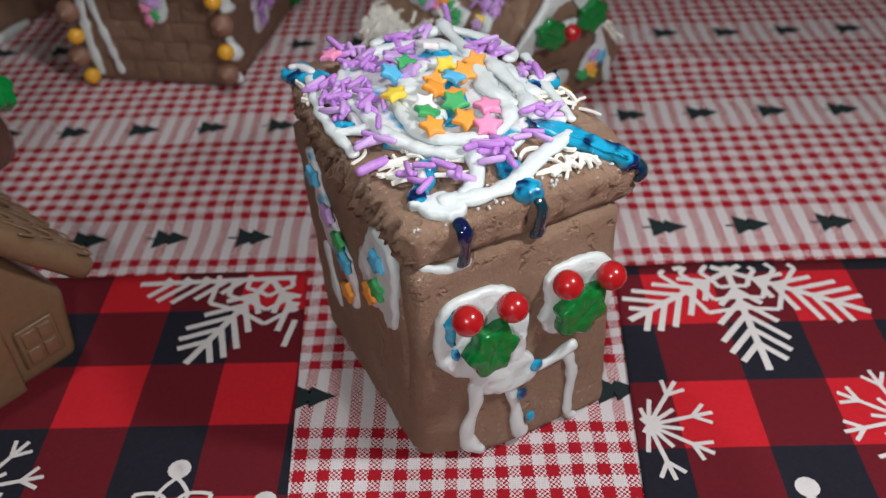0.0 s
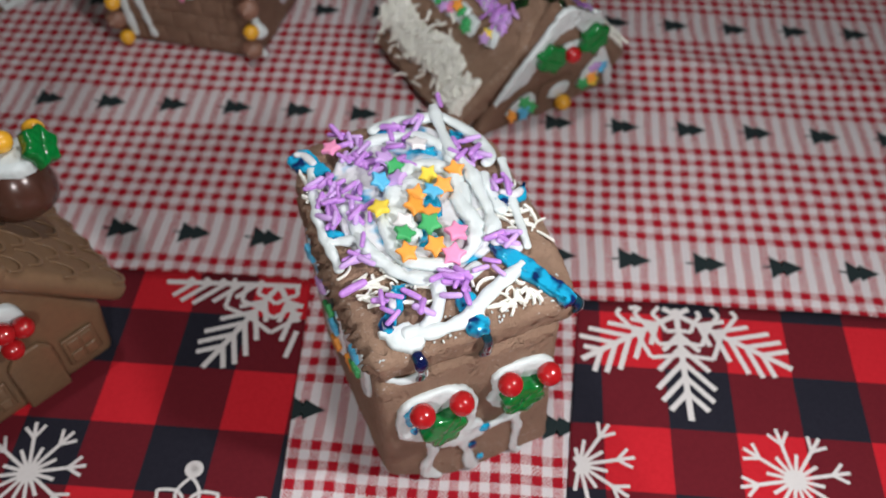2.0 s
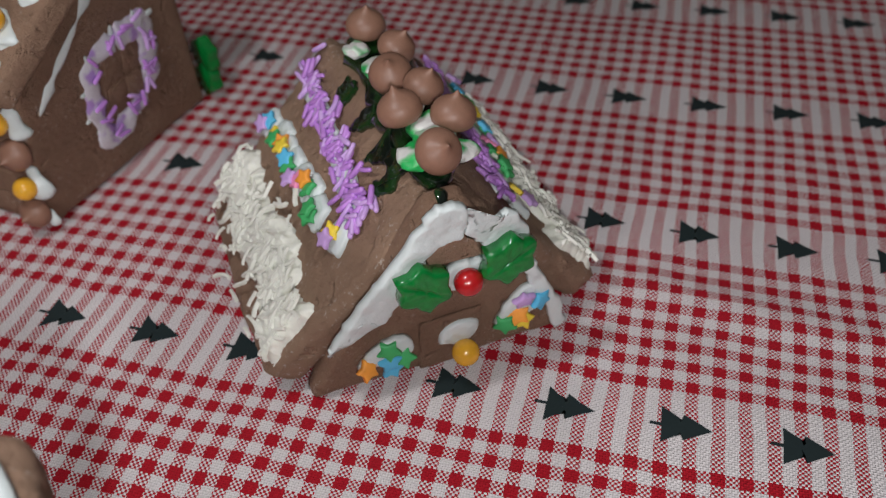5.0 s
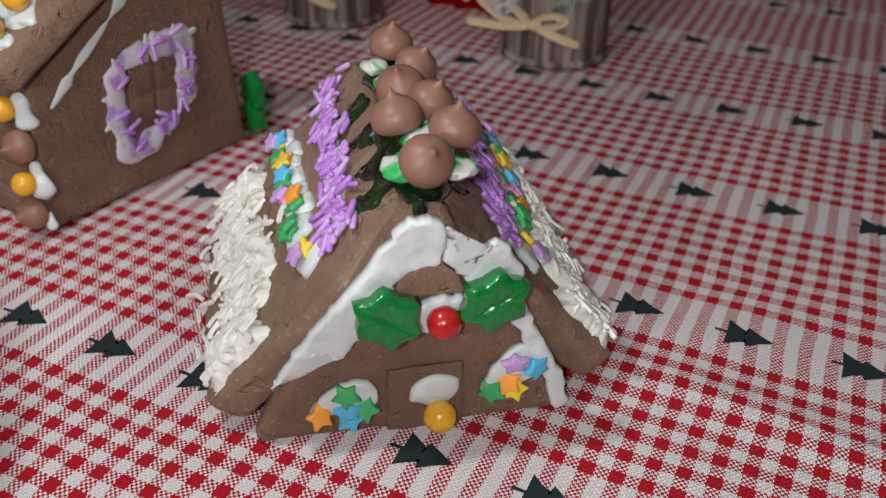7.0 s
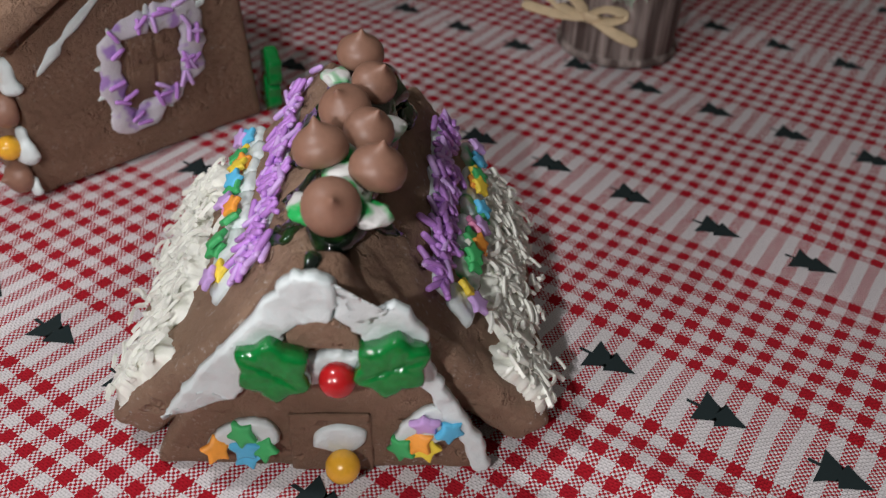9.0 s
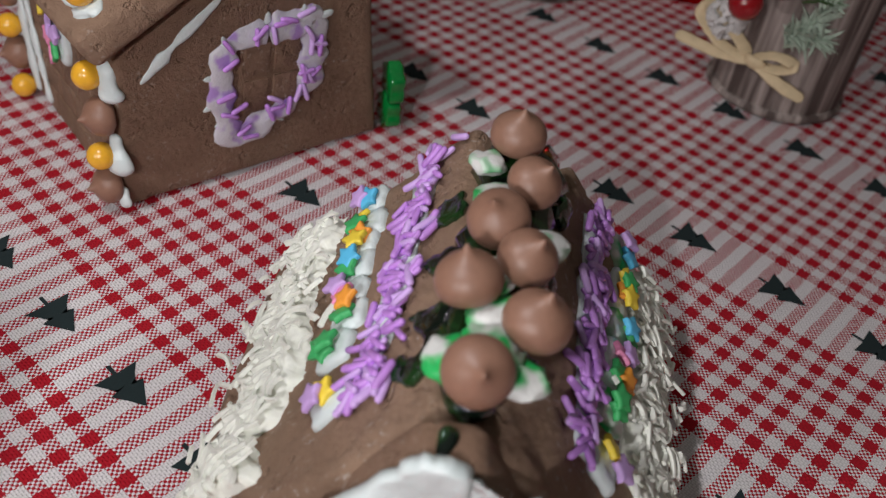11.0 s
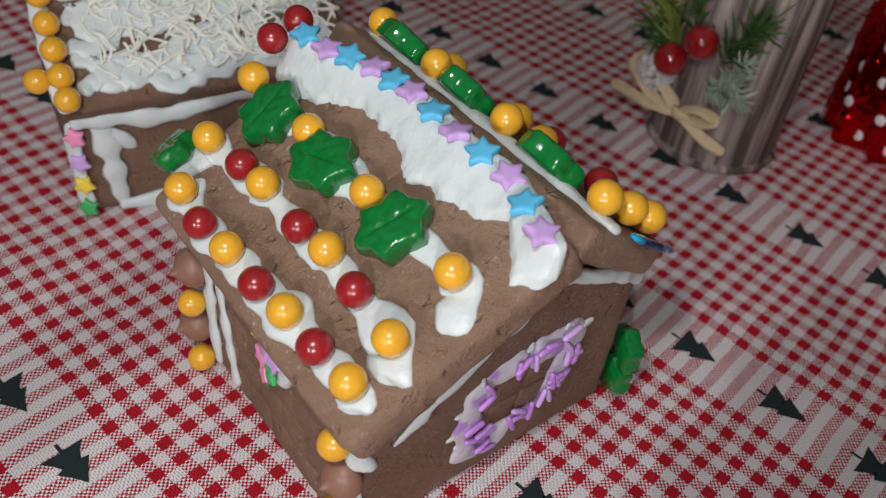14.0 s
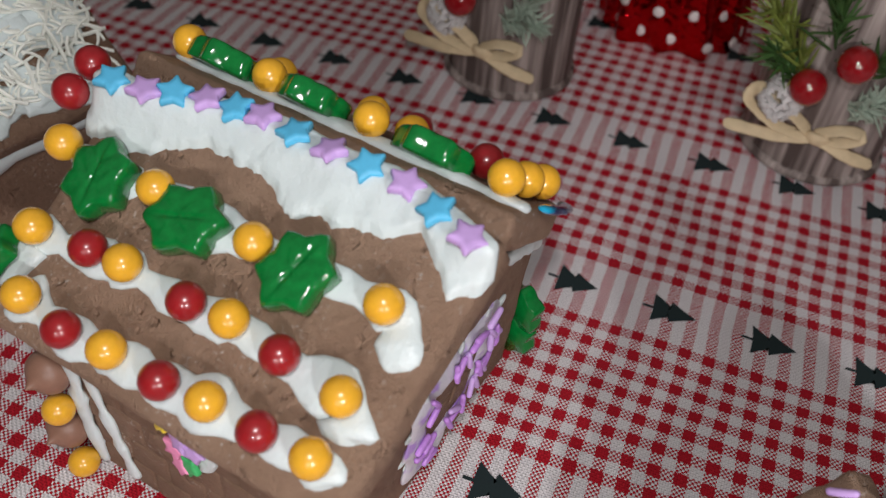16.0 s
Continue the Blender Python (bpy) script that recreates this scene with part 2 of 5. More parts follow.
def puddle(points, thick, seed=0.0, steps=4, ragged=0.0, ripple=0.18):
    """A low, domed patch of icing, gel or sugar over an outline in (a, b)."""
    outline = [Vector((p.x, p.y, 0)) for p in smooth_line([(a, b, 0) for a, b in points] + [(*points[0], 0)], steps)][:-1]
    mid = sum(outline, Vector()) / len(outline)
    bm = bmesh.new()
    rings = []
    for s, h in ((1.0, -0.35), (1.0, 0.25), (0.95, 0.62), (0.84, 0.9), (0.62, 1.0), (0.32, 1.02)):
        ring = []
        for k, p in enumerate(outline):
            out = 1 + ragged * noise.noise(Vector((k * 1.9, seed, 0)))
            q = mid + (p - mid) * s * out
            lift = 1 + ripple * 2 * noise.noise(Vector((q.x * 0.35, q.y * 0.35, seed)))
            ring.append(bm.verts.new((q.x, q.y, thick * h * lift)))
        rings.append(ring)
    n = len(outline)
    for a, b in zip(rings, rings[1:]):
        for j in range(n):
            bm.faces.new((a[j], a[(j + 1) % n], b[(j + 1) % n], b[j]))
    top = bm.verts.new((mid.x, mid.y, thick * 1.02))
    for j in range(n):
        bm.faces.new((rings[-1][j], rings[-1][(j + 1) % n], top))
    return bm


def spread(points, thick, seed=0.0, wobble=0.5, rim=0.9):
    """A thin smear of icing or gel over an outline in (a, b) of any shape, with a rounded, ragged rim."""
    line = smooth_line([(a, b, 0) for a, b in points] + [(*points[0], 0)], 5)[:-1]
    bm = bmesh.new()
    low = []
    for p in line:
        w = Vector((noise.noise(Vector((p.x * 0.5, p.y * 0.5, seed))), noise.noise(Vector((p.y * 0.5, p.x * 0.5, seed + 7))), 0))
        low.append(bm.verts.new(p + w * wobble * 2))
    face = bm.faces.new(low)
    face.normal_update()
    if face.normal.z < 0:
        face.normal_flip()
    up = bmesh.ops.extrude_face_region(bm, geom=[face])
    for v in up["geom"]:
        if isinstance(v, bmesh.types.BMVert):
            v.co.z += thick * 0.45
    top = [f for f in up["geom"] if isinstance(f, bmesh.types.BMFace)]
    for f, h in ((0.2, 0.28), (0.35, 0.18), (0.45, 0.09)):
        bmesh.ops.inset_region(bm, faces=top, thickness=rim * f, depth=0.0, use_even_offset=False)
        for v in {v for g in top for v in g.verts}:
            v.co.z += thick * h
    bmesh.ops.triangulate(bm, faces=top)
    for _ in range(4):
        long = [e for e in bm.edges if e.calc_length() > 2.4]
        if not long:
            break
        bmesh.ops.subdivide_edges(bm, edges=long, cuts=1)
        bmesh.ops.triangulate(bm, faces=[f for f in bm.faces if len(f.verts) > 3])
    for v in bm.verts:
        if v.co.z > 0.1:
            v.co.z *= 1 + 0.35 * noise.noise(v.co * 0.22 + Vector((seed, 0, 0))) + 0.12 * noise.noise(v.co * 0.9)
        else:
            v.co.z -= 0.3 * thick
    return bm


def bent(bm, warp):
    for v in bm.verts:
        v.co = Vector(warp(*v.co))
    return bm


def lathe(profile, count=24):
    bm = bmesh.new()
    rings = [[bm.verts.new((r * math.cos(2 * math.pi * j / count), r * math.sin(2 * math.pi * j / count), z)) for j in range(count)] for r, z in profile]
    for a, b in zip(rings, rings[1:]):
        for j in range(count):
            bm.faces.new((a[j], a[(j + 1) % count], b[(j + 1) % count], b[j]))
    bm.faces.new(rings[0])
    bm.faces.new(rings[-1])
    bmesh.ops.remove_doubles(bm, verts=bm.verts, dist=1e-4)
    return bm


def ball(radius):
    bm = bmesh.new()
    bmesh.ops.create_uvsphere(bm, u_segments=24, v_segments=14, radius=radius)
    for v in bm.verts:
        v.co *= 1 + 0.012 * noise.noise(v.co * 0.5)
    return bm


def outline_solid(outline, thick, rings, groove=None):
    """A pressed sugar shape: straight sides and a puffed top."""
    bm = bmesh.new()
    loops = []
    for s, h in rings:
        loop = []
        for a, b in outline:
            z = thick * h
            if groove and h > 0.8:
                z -= groove(a * s, b * s)
            loop.append(bm.verts.new((a * s, b * s, z)))
        loops.append(loop)
    n = len(outline)
    for p, q in zip(loops, loops[1:]):
        for j in range(n):
            bm.faces.new((p[j], p[(j + 1) % n], q[(j + 1) % n], q[j]))
    top = bm.verts.new((0, 0, thick * rings[-1][1] - (groove(0, 0) if groove else 0)))
    for j in range(n):
        bm.faces.new((loops[-1][j], loops[-1][(j + 1) % n], top))
    bm.faces.new(loops[0])
    return bm


def star_shape(radius=3.1, thick=1.3):
    pts = []
    for k in range(10):
        r, w = (radius, radius * 0.56)[k % 2], math.pi / 2 + k * math.pi / 5
        pts.append((r * math.cos(w), r * math.sin(w)))
    soft = []
    for a, b in zip(pts, pts[1:] + pts[:1]):
        soft += [(a[0] * 0.88 + b[0] * 0.12, a[1] * 0.88 + b[1] * 0.12), (a[0] * 0.12 + b[0] * 0.88, a[1] * 0.12 + b[1] * 0.88)]
    return outline_solid(soft, thick, ((0.96, 0), (1, 0.2), (1, 0.75), (0.9, 0.97), (0.5, 1.0)))


def holly_shape(size=8.2, thick=5.0):
    """A holly leaf of pressed sugar with six blunt points, a midrib and side veins."""
    pts = []
    tips = 6
    for k in range(tips * 8):
        f = k / 8.0
        w = 2 * math.pi * f / tips
        d = abs((f + 0.5) % 1.0 - 0.5) * 2
        r = size * (0.77 + 0.23 * (1 - d) ** 1.3)
        pts.append((r * math.cos(w) * 1.08, r * math.sin(w) * 0.92))

    def groove(a, b):
        rib = math.exp(-((b / 0.45) ** 2)) * 0.55
        vein = math.exp(-(((a * 0.9 - abs(b)) % 3.6 - 1.8) / 0.42) ** 2) * 0.32
        return rib + vein

    return outline_solid(pts, thick, ((0.97, 0), (1, 0.06), (1, 0.82), (0.97, 0.95), (0.91, 1.03), (0.76, 1.08), (0.6, 1.1), (0.46, 1.1), (0.33, 1.1), (0.2, 1.1), (0.08, 1.1)), groove)


def rod_shape(length=6.5, r=0.85):
    h = length / 2
    return bent(lathe(((0, -h), (r * 0.7, -h + r * 0.25), (r, -h + r), (r * 1.03, 0), (r, h - r), (r * 0.7, h - r * 0.25), (0, h)), 8), lambda x, y, z: (z, x + 0.012 * z * z, y))


def kiss_shape():
    bm = lathe(((0, 0), (5.4, 0), (6.4, 0.8), (6.85, 2.3), (6.75, 4.0), (6.1, 5.6), (4.8, 7.0), (3.2, 8.0), (2.0, 8.7), (1.2, 9.5), (0.65, 10.3), (0.25, 10.9), (0, 11.0)), 28)
    return bent(bm, lambda x, y, z: (x + 0.010 * max(0, z - 5) ** 2, y - 0.006 * max(0, z - 6) ** 2, z))


def shred_heap(count, where, length, seed, thick=0.45, spread=0.9):
    """A heap of fine curled shreds: where() gives a place and the normal of the surface under it."""
    rnd = random.Random(seed)
    verts, faces = [], []
    for _ in range(count):
        p, n = where(rnd)
        n = Vector(n).normalized()
        a = n.orthogonal().normalized()
        a.rotate(Matrix.Rotation(rnd.uniform(0, 6.283), 3, n))
        b = n.cross(a)
        l, bend, lift = length * rnd.uniform(0.45, 1.25), rnd.uniform(-0.9, 0.9), rnd.uniform(0.0, 0.5) * spread
        w, base = thick * rnd.uniform(0.7, 1.3), len(verts)
        for k in range(5):
            t = k / 4 - 0.5
            c = Vector(p) + a * (t * l) + b * (bend * (t * t - 0.25) * l) + n * (0.5 + lift * l * (t + 0.5) * 0.5 + 0.2 * math.sin(k))
            for da, dn in ((-1, -0.5), (1, -0.5), (0.6, 0.9), (-0.6, 0.9)):
                verts.append(c + b * (w * da) + n * (w * dn))
        for k in range(4):
            for j in range(4):
                faces.append((base + 4 * k + j, base + 4 * k + (j + 1) % 4, base + 4 * k + 4 + (j + 1) % 4, base + 4 * k + 4 + j))
        faces += [(base, base + 1, base + 2, base + 3), (base + 19, base + 18, base + 17, base + 16)]
    me = bpy.data.meshes.new("shreds")
    me.from_pydata([v * MM for v in verts], [], faces)
    return me
# ---- table, cloth, mats and room ----
def cloth_height(x, y):
    """The lie of the cloth: long soft folds, never above the table's plane by more than a hair."""
    a = noise.noise(Vector((x * 5.0 + y * 2.2, y * 11.0 - x * 1.5, 1.7)))
    b = noise.noise(Vector((x * 22.0, y * 30.0 + x * 9.0, 4.2)))
    fold = math.exp(-(((y - 0.452 + 0.12 * (x - 0.12)) / 0.006) ** 2)) * max(0.0, min(1.0, (x - 0.07) / 0.04))
    return 0.0012 * a + 0.0007 * b - 0.0008 + 0.0022 * fold


def sheet(x0, x1, y0, y1, step, height):
    nx, ny = int((x1 - x0) / step) + 1, int((y1 - y0) / step) + 1
    xs, ys = np.linspace(x0, x1, nx), np.linspace(y0, y1, ny)
    verts = [(float(x), float(y), height(float(x), float(y))) for y in ys for x in xs]
    faces = [(j * nx + i, j * nx + i + 1, (j + 1) * nx + i + 1, (j + 1) * nx + i) for j in range(ny - 1) for i in range(nx - 1)]
    me = bpy.data.meshes.new("sheet")
    me.from_pydata(verts, [], faces)
    me.shade_smooth()
    return me


cloth_mesh = sheet(-0.8, 0.8, -0.35, 1.25, 0.0055, cloth_height)
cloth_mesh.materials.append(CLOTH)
tablecloth = tagged(new("tablecloth", cloth_mesh), "red and white gingham cotton cloth printed with dark pine trees", "tablecloth")

TREE = [(-7.6, 0.5), (-4.4, 0.45), (-4.6, 5.3), (-1.6, 3.4), (1.4, 1.9), (1.1, 3.9), (4.5, 2.0), (8.8, 0.15), (4.5, -1.8), (1.2, -3.7), (1.3, -1.9), (-1.6, -3.3), (-4.5, -5.1), (-4.4, -0.45), (-7.6, -0.4)]
rnd = random.Random(4)
for r in range(-2, 8):
    for k in range(-9, 20):
        cx, cy = TREE_0 + k * TREE_PITCH, ROW_0 + r * ROW_PITCH
        bm = bmesh.new()
        edge = []
        for a, b in TREE:
            x, y = cx + 1.08 * a * MM * rnd.uniform(0.94, 1.05), cy + 1.24 * b * MM * rnd.uniform(0.93, 1.06)
            edge.append(bm.verts.new((x / MM, y / MM, (cloth_height(x, y) + 0.00025) / MM)))
        mid = bm.verts.new((cx / MM, cy / MM, (cloth_height(cx, cy) + 0.00025) / MM))
        for p, q in zip(edge, edge[1:] + edge[:1]):
            bm.faces.new((p, q, mid))
        part("printed_tree", bm, INK, tablecloth)

WOOD = plain("table_wood", (0.20, 0.11, 0.06), 0.5, 0.3, 30)
WALL_PAINT = plain("wall_paint", (0.55, 0.50, 0.44), 0.9, 0.05, 6, 0.1)
FLOOR_WOOD = plain("floor_wood", (0.22, 0.14, 0.09), 0.5, 0.3, 12)


def box(x0, x1, y0, y1, z0, z1):
    bm = bmesh.new()
    bmesh.ops.create_cube(bm, size=1)
    for v in bm.verts:
        v.co = Vector(((x0, x1)[v.co.x > 0], (y0, y1)[v.co.y > 0], (z0, z1)[v.co.z > 0])) / MM
    return bm


table = thing("table", 0, 0, 0, "brown wooden table hidden under a gingham cloth", "table")
part("tabletop", box(-0.79, 0.79, -0.34, 1.24, -0.035, -0.0035), WOOD, table, smooth=False)
for lx in (-0.74, 0.70):
    for ly in (-0.30, 1.16):
        part("leg", box(lx, lx + 0.05, ly, ly + 0.05, -0.75, -0.036), WOOD, table, smooth=False)
tagged(part("floor", box(-2.2, 2.2, -2.0, 2.6, -0.80, -0.75), FLOOR_WOOD, smooth=False), kind="structure")
tagged(part("wall_north", box(-2.2, 2.2, 2.6, 2.7, -0.75, 1.8), WALL_PAINT, smooth=False), kind="structure")
tagged(part("wall_south", box(-2.2, 2.2, -2.1, -2.0, -0.75, 1.8), WALL_PAINT, smooth=False), kind="structure")
tagged(part("wall_west", box(-2.3, -2.2, -2.0, 2.6, -0.75, 1.8), WALL_PAINT, smooth=False), kind="structure")
tagged(part("wall_east", box(2.2, 2.3, -2.0, 2.6, -0.75, 1.8), WALL_PAINT, smooth=False), kind="structure")
# ---- place mats ----
def mat_material(name, x0, y0, size=0.0252):
    """Buffalo check: red and near-black bands woven across each other."""
    m = Nodes(name)
    sep = m.tree.nodes.new("ShaderNodeSeparateXYZ")
    m.tree.links.new(m.coord.outputs["Object"], sep.inputs[0])
    x, y = sep.outputs[0], sep.outputs[1]
    a, b = stripe(m, x, 2 * size, x0), stripe(m, y, 2 * size * 1.06, y0)
    thread = 0.0005
    over = m.math("FLOORED_MODULO", m.math("ADD", m.math("FLOOR", m.math("DIVIDE", x, thread)), m.math("FLOOR", m.math("DIVIDE", y, thread))), 2.0)
    worn = m.noise(600, 4, 0.7)
    red = m.mix(worn, rgb(0.44, 0.010, 0.018), rgb(0.62, 0.022, 0.035))
    black = m.mix(worn, rgb(0.010, 0.011, 0.018), rgb(0.022, 0.022, 0.034))
    blend = m.mix(worn, rgb(0.10, 0.008, 0.014), rgb(0.16, 0.014, 0.022))
    both, either = m.math("MULTIPLY", a, b), m.math("MAXIMUM", a, b)
    col = m.mix(both, m.mix(either, black, blend), red)
    m.bump(m.math("ADD", over, worn), 0.3, 0.0003)
    return m.set(col, 0.9, Specular_IOR_Level=0.15)


WHITE_PRINT = plain("white_print", (0.66, 0.65, 0.64), 0.85, 0.10, 900)


def mat_height(x, y):
    return 0.0006 + 0.0004 * noise.noise(Vector((x * 14, y * 14, 8.0)))


def mat(x_edge, lean, x_far, y_top, y_low, material, label):
    """A mat whose inner edge leans a little; hemmed edge and all."""
    nx, ny = 60, 70
    verts, faces = [], []
    for j in range(ny + 1):
        y = y_low + (y_top - y_low) * j / ny
        for i in range(nx + 1):
            x = x_edge + lean * (y_top - y) + (x_far - x_edge) * (i / nx) ** 1.4
            verts.append((x, y + 0.0012 * noise.noise(Vector((x * 20, 0, y_top))), mat_height(x, y)))
    w = nx + 1
    faces = [(j * w + i, j * w + i + 1, (j + 1) * w + i + 1, (j + 1) * w + i) for j in range(ny) for i in range(nx)]
    if x_far < x_edge:
        faces = [f[::-1] for f in faces]
    me = bpy.data.meshes.new("place_mat")
    me.from_pydata(verts, [], faces)
    me.shade_smooth()
    me.materials.append(material)
    ob = tagged(new("place_mat", me), label, "place mat", "place mats")
    thick = ob.modifiers.new("cloth", "SOLIDIFY")
    thick.thickness, thick.offset = 0.0012, -1
    return ob


def strokes(lines, width, keep, parent):
    """Printed strokes, each a flat bar laid on the mat where keep(x, y) holds."""
    bm = bmesh.new()
    for x0, y0, x1, y1, w in lines:
        d = Vector((x1 - x0, y1 - y0))
        n = max(2, int(d.length / 0.003))
        side = Vector((-d.y, d.x)).normalized() * width * w / 2
        for k in range(n):
            pts = []
            for t in (k / n, (k + 1) / n):
                c = Vector((x0, y0)) + d * t
                pts += [c + side, c - side]
            if all(keep(p.x, p.y) for p in pts):
                bm.faces.new([bm.verts.new((p.x / MM, p.y / MM, (mat_height(p.x, p.y) + 0.0003) / MM)) for p in (pts[0], pts[1], pts[3], pts[2])])
    return part("printed_snowflake", bm, WHITE_PRINT, parent)


def big_flake(cx, cy, r, turn):
    out = []
    for k in range(6):
        w = radians(turn + 60 * k)
        ux, uy = math.cos(w), math.sin(w)
        out.append((cx, cy, cx + ux * r, cy + uy * r, 1.3))
        for f, l in ((0.20, 0.22), (0.33, 0.30), (0.47, 0.34), (0.61, 0.30), (0.75, 0.22)):
            for s in (-1, 1):
                v = w + s * radians(42)
                out.append((cx + ux * r * f, cy + uy * r * f, cx + ux * r * f + math.cos(v) * r * l, cy + uy * r * f + math.sin(v) * r * l, 1.15))
    for k in range(6):
        a, b = radians(turn + 60 * k), radians(turn + 60 * k + 60)
        for f in (0.16, 0.28, 0.40):
            out.append((cx + math.cos(a) * r * f, cy + math.sin(a) * r * f, cx + math.cos(a / 2 + b / 2) * r * f * 1.25, cy + math.sin(a / 2 + b / 2) * r * f * 1.25, 1.0))
            out.append((cx + math.cos(b) * r * f, cy + math.sin(b) * r * f, cx + math.cos(a / 2 + b / 2) * r * f * 1.25, cy + math.sin(a / 2 + b / 2) * r * f * 1.25, 1.0))
    return out


def small_flake(cx, cy, r, turn):
    out = [(cx - 0.15 * r, cy, cx + 0.15 * r, cy, 4.0)]
    for k in range(16):
        w = radians(turn + 22.5 * k)
        ux, uy = math.cos(w), math.sin(w)
        l = r * (1.0 if k % 2 == 0 else 0.5)
        out.append((cx, cy, cx + ux * l, cy + uy * l, 0.8))
        if k % 2 == 0:
            for s in (-1, 1):
                v = w + s * radians(38)
                out.append((cx + ux * r * 0.68, cy + uy * r * 0.68, cx + ux * r * 0.68 + math.cos(v) * r * 0.3, cy + uy * r * 0.68 + math.sin(v) * r * 0.3, 0.75))
    return out


def sprig(cx, cy, s):
    """A berry over leaf outlines."""
    out = []
    for k in range(14):
        w = 2 * math.pi * k / 14
        out.append((cx, cy + 0.011 * s, cx + 0.0034 * s * math.cos(w), cy + 0.011 * s + 0.0034 * s * math.sin(w), 1.5))
    for turn in (35, 90, 145, 215, 325):
        prev = None
        for k in range(13):
            f = k / 6 if k <= 6 else (12 - k) / 6
            side = math.sin(math.pi * f) * 0.0045 * s * (1 if k <= 6 else -1)
            a = radians(turn)
            p = (cx + math.cos(a) * 0.014 * s * f - math.sin(a) * side, cy - 0.006 + math.sin(a) * 0.014 * s * f + math.cos(a) * side)
            if prev:
                out.append((*prev, *p, 0.9))
            prev = p
    return out


mat_east = mat(0.0655, -0.06, 0.52, 0.2885, -0.12, mat_material("buffalo_check_east", 0.0745, 0.2020), "red and black buffalo check fabric place mat with white snowflakes")
mat_west = mat(-0.0495, 0.055, -0.52, 0.2890, -0.12, mat_material("buffalo_check_west", -0.1226, 0.2150), "red and black buffalo check fabric place mat, white snowflakes and sprigs")


def on_east(x, y):
    return x > 0.0668 - 0.06 * (0.2885 - y) and y < 0.2872


def on_west(x, y):
    return x < -0.0508 + 0.055 * (0.289 - y) and y < 0.2876


strokes(big_flake(0.1065, 0.2825, 0.050, 32), 0.0019, on_east, mat_east)
strokes(big_flake(-0.0625, 0.2850, 0.049, 2), 0.0019, on_west, mat_west)
for cx, cy, r in ((0.0650, 0.2110, 0.021), (0.1440, 0.2110, 0.021), (0.2100, 0.2400, 0.021)):
    strokes(small_flake(cx, cy, r, 12), 0.0018, on_east, mat_east)
for cx, cy, r in ((-0.1385, 0.1920, 0.021), (-0.2200, 0.2300, 0.021)):
    strokes(small_flake(cx, cy, r, 12), 0.0018, on_west, mat_west)
strokes(sprig(-0.0775, 0.1870, 1.0), 0.0014, on_west, mat_west)
strokes(sprig(-0.0500, 0.1750, 1.0), 0.0014, on_west, mat_west)
strokes(sprig(0.1060, 0.1760, 1.0), 0.0014, on_east, mat_east)
# ---- sweets that are used on several houses ----
BALL_RED = finish("candy_ball", ball(4.1), RED_CANDY)
BALL_MAROON = finish("candy_ball", ball(4.15), MAROON_CANDY)
BALL_GOLD = finish("candy_ball", ball(4.15), YELLOW_CANDY)
HOLLY = finish("holly_candy", holly_shape(), HOLLY_GREEN)
KISS = finish("chocolate_drop", kiss_shape(), MILK_CHOCOLATE)
STARS = {c: finish("star_sprinkle", star_shape(), m) for c, m in COLOURS.items()}
ROD = finish("sprinkle", rod_shape(), PURPLE)
ROD_PALE = finish("sprinkle", rod_shape(), COLOURS["lilac"])


# ---- house with a white iced roof ----
iced_house = thing("gingerbread_house", -0.006, 0.202, 28, "brown gingerbread house, roof covered in white icing, lilac sprinkles and stars", "gingerbread house", "gingerbread houses")


def front_1(a, b, c):
    """The front leans out a little; its low corner is worn back."""
    y = -10.0 - 0.03 * b + 9.0 * max(0.0, 1 - a / 22) * max(0.0, 1 - b / 45)
    return (a - 3.5 * b / 75 * (1 - a / 62), y + 9.0 - c, b)


part("wall", plate([(0, 0), (61.5, 0), (59, 40), (58, 80), (0, 80)], 9, 2.6, 0.4, seed=1, warp=front_1), BISCUIT, iced_house)
part("wall", plate([(1, 0), (68, 0), (72, 80), (0, 80)], 8, 1.8, 0.5, seed=2, warp=lambda a, b, c: (-1.5 * b / 75 + c, a + 1, b)), BISCUIT, iced_house)
part("wall", plate([(1, 0), (68, 0), (70, 80), (0, 80)], 8, 1.8, 0.4, seed=3, warp=lambda a, b, c: (52 - 0.03 * b + c, a, b)), BISCUIT, iced_house)
part("wall", plate([(8, 0), (53, 0), (53, 80), (8, 80)], 8, 1.8, 0.4, seed=4, warp=lambda a, b, c: (a, 60 + c, b)), BISCUIT, iced_house)


def roof_1(u, v):
    return 92.8 + 2.2 * max(0, 1 - ((u - 32) / 38) ** 2) * max(0, 1 - ((v - 34) / 52) ** 2)


def lay_1(a, b, c):
    return (a, b, roof_1(a, b) + c)


ROOF_1 = [(-4, -13), (28, -14), (60, -14.5), (64, -4), (66.5, 20), (67.5, 58), (61, 78), (46, 83.5), (26, 84), (2, 81.5), (-3, 60), (-4.5, 25)]
def slab_1(a, b, c):
    """The slab's edges slope in below and are crumbled where it was cut."""
    cut = max(0.0, 1 - (a + 4.5) / 5) * (1.0 if c < 11.5 else 0.3)
    p = Vector((a, b, c))
    cut = max(cut, 0.45 * max(0.0, 1 - (b + 14.5) / 4) * (1.0 if c < 10.5 else 0.2))
    crumb = cut * (4.2 * noise.noise(p * 0.4) + 3.2 * noise.noise(p * 1.2))
    return (a + 0.10 * (12.5 - c) + crumb, b + 0.18 * (12.5 - c) * (1 if b < 30 else -0.3), roof_1(a, b) - 12.5 + c + 0.4 * crumb)


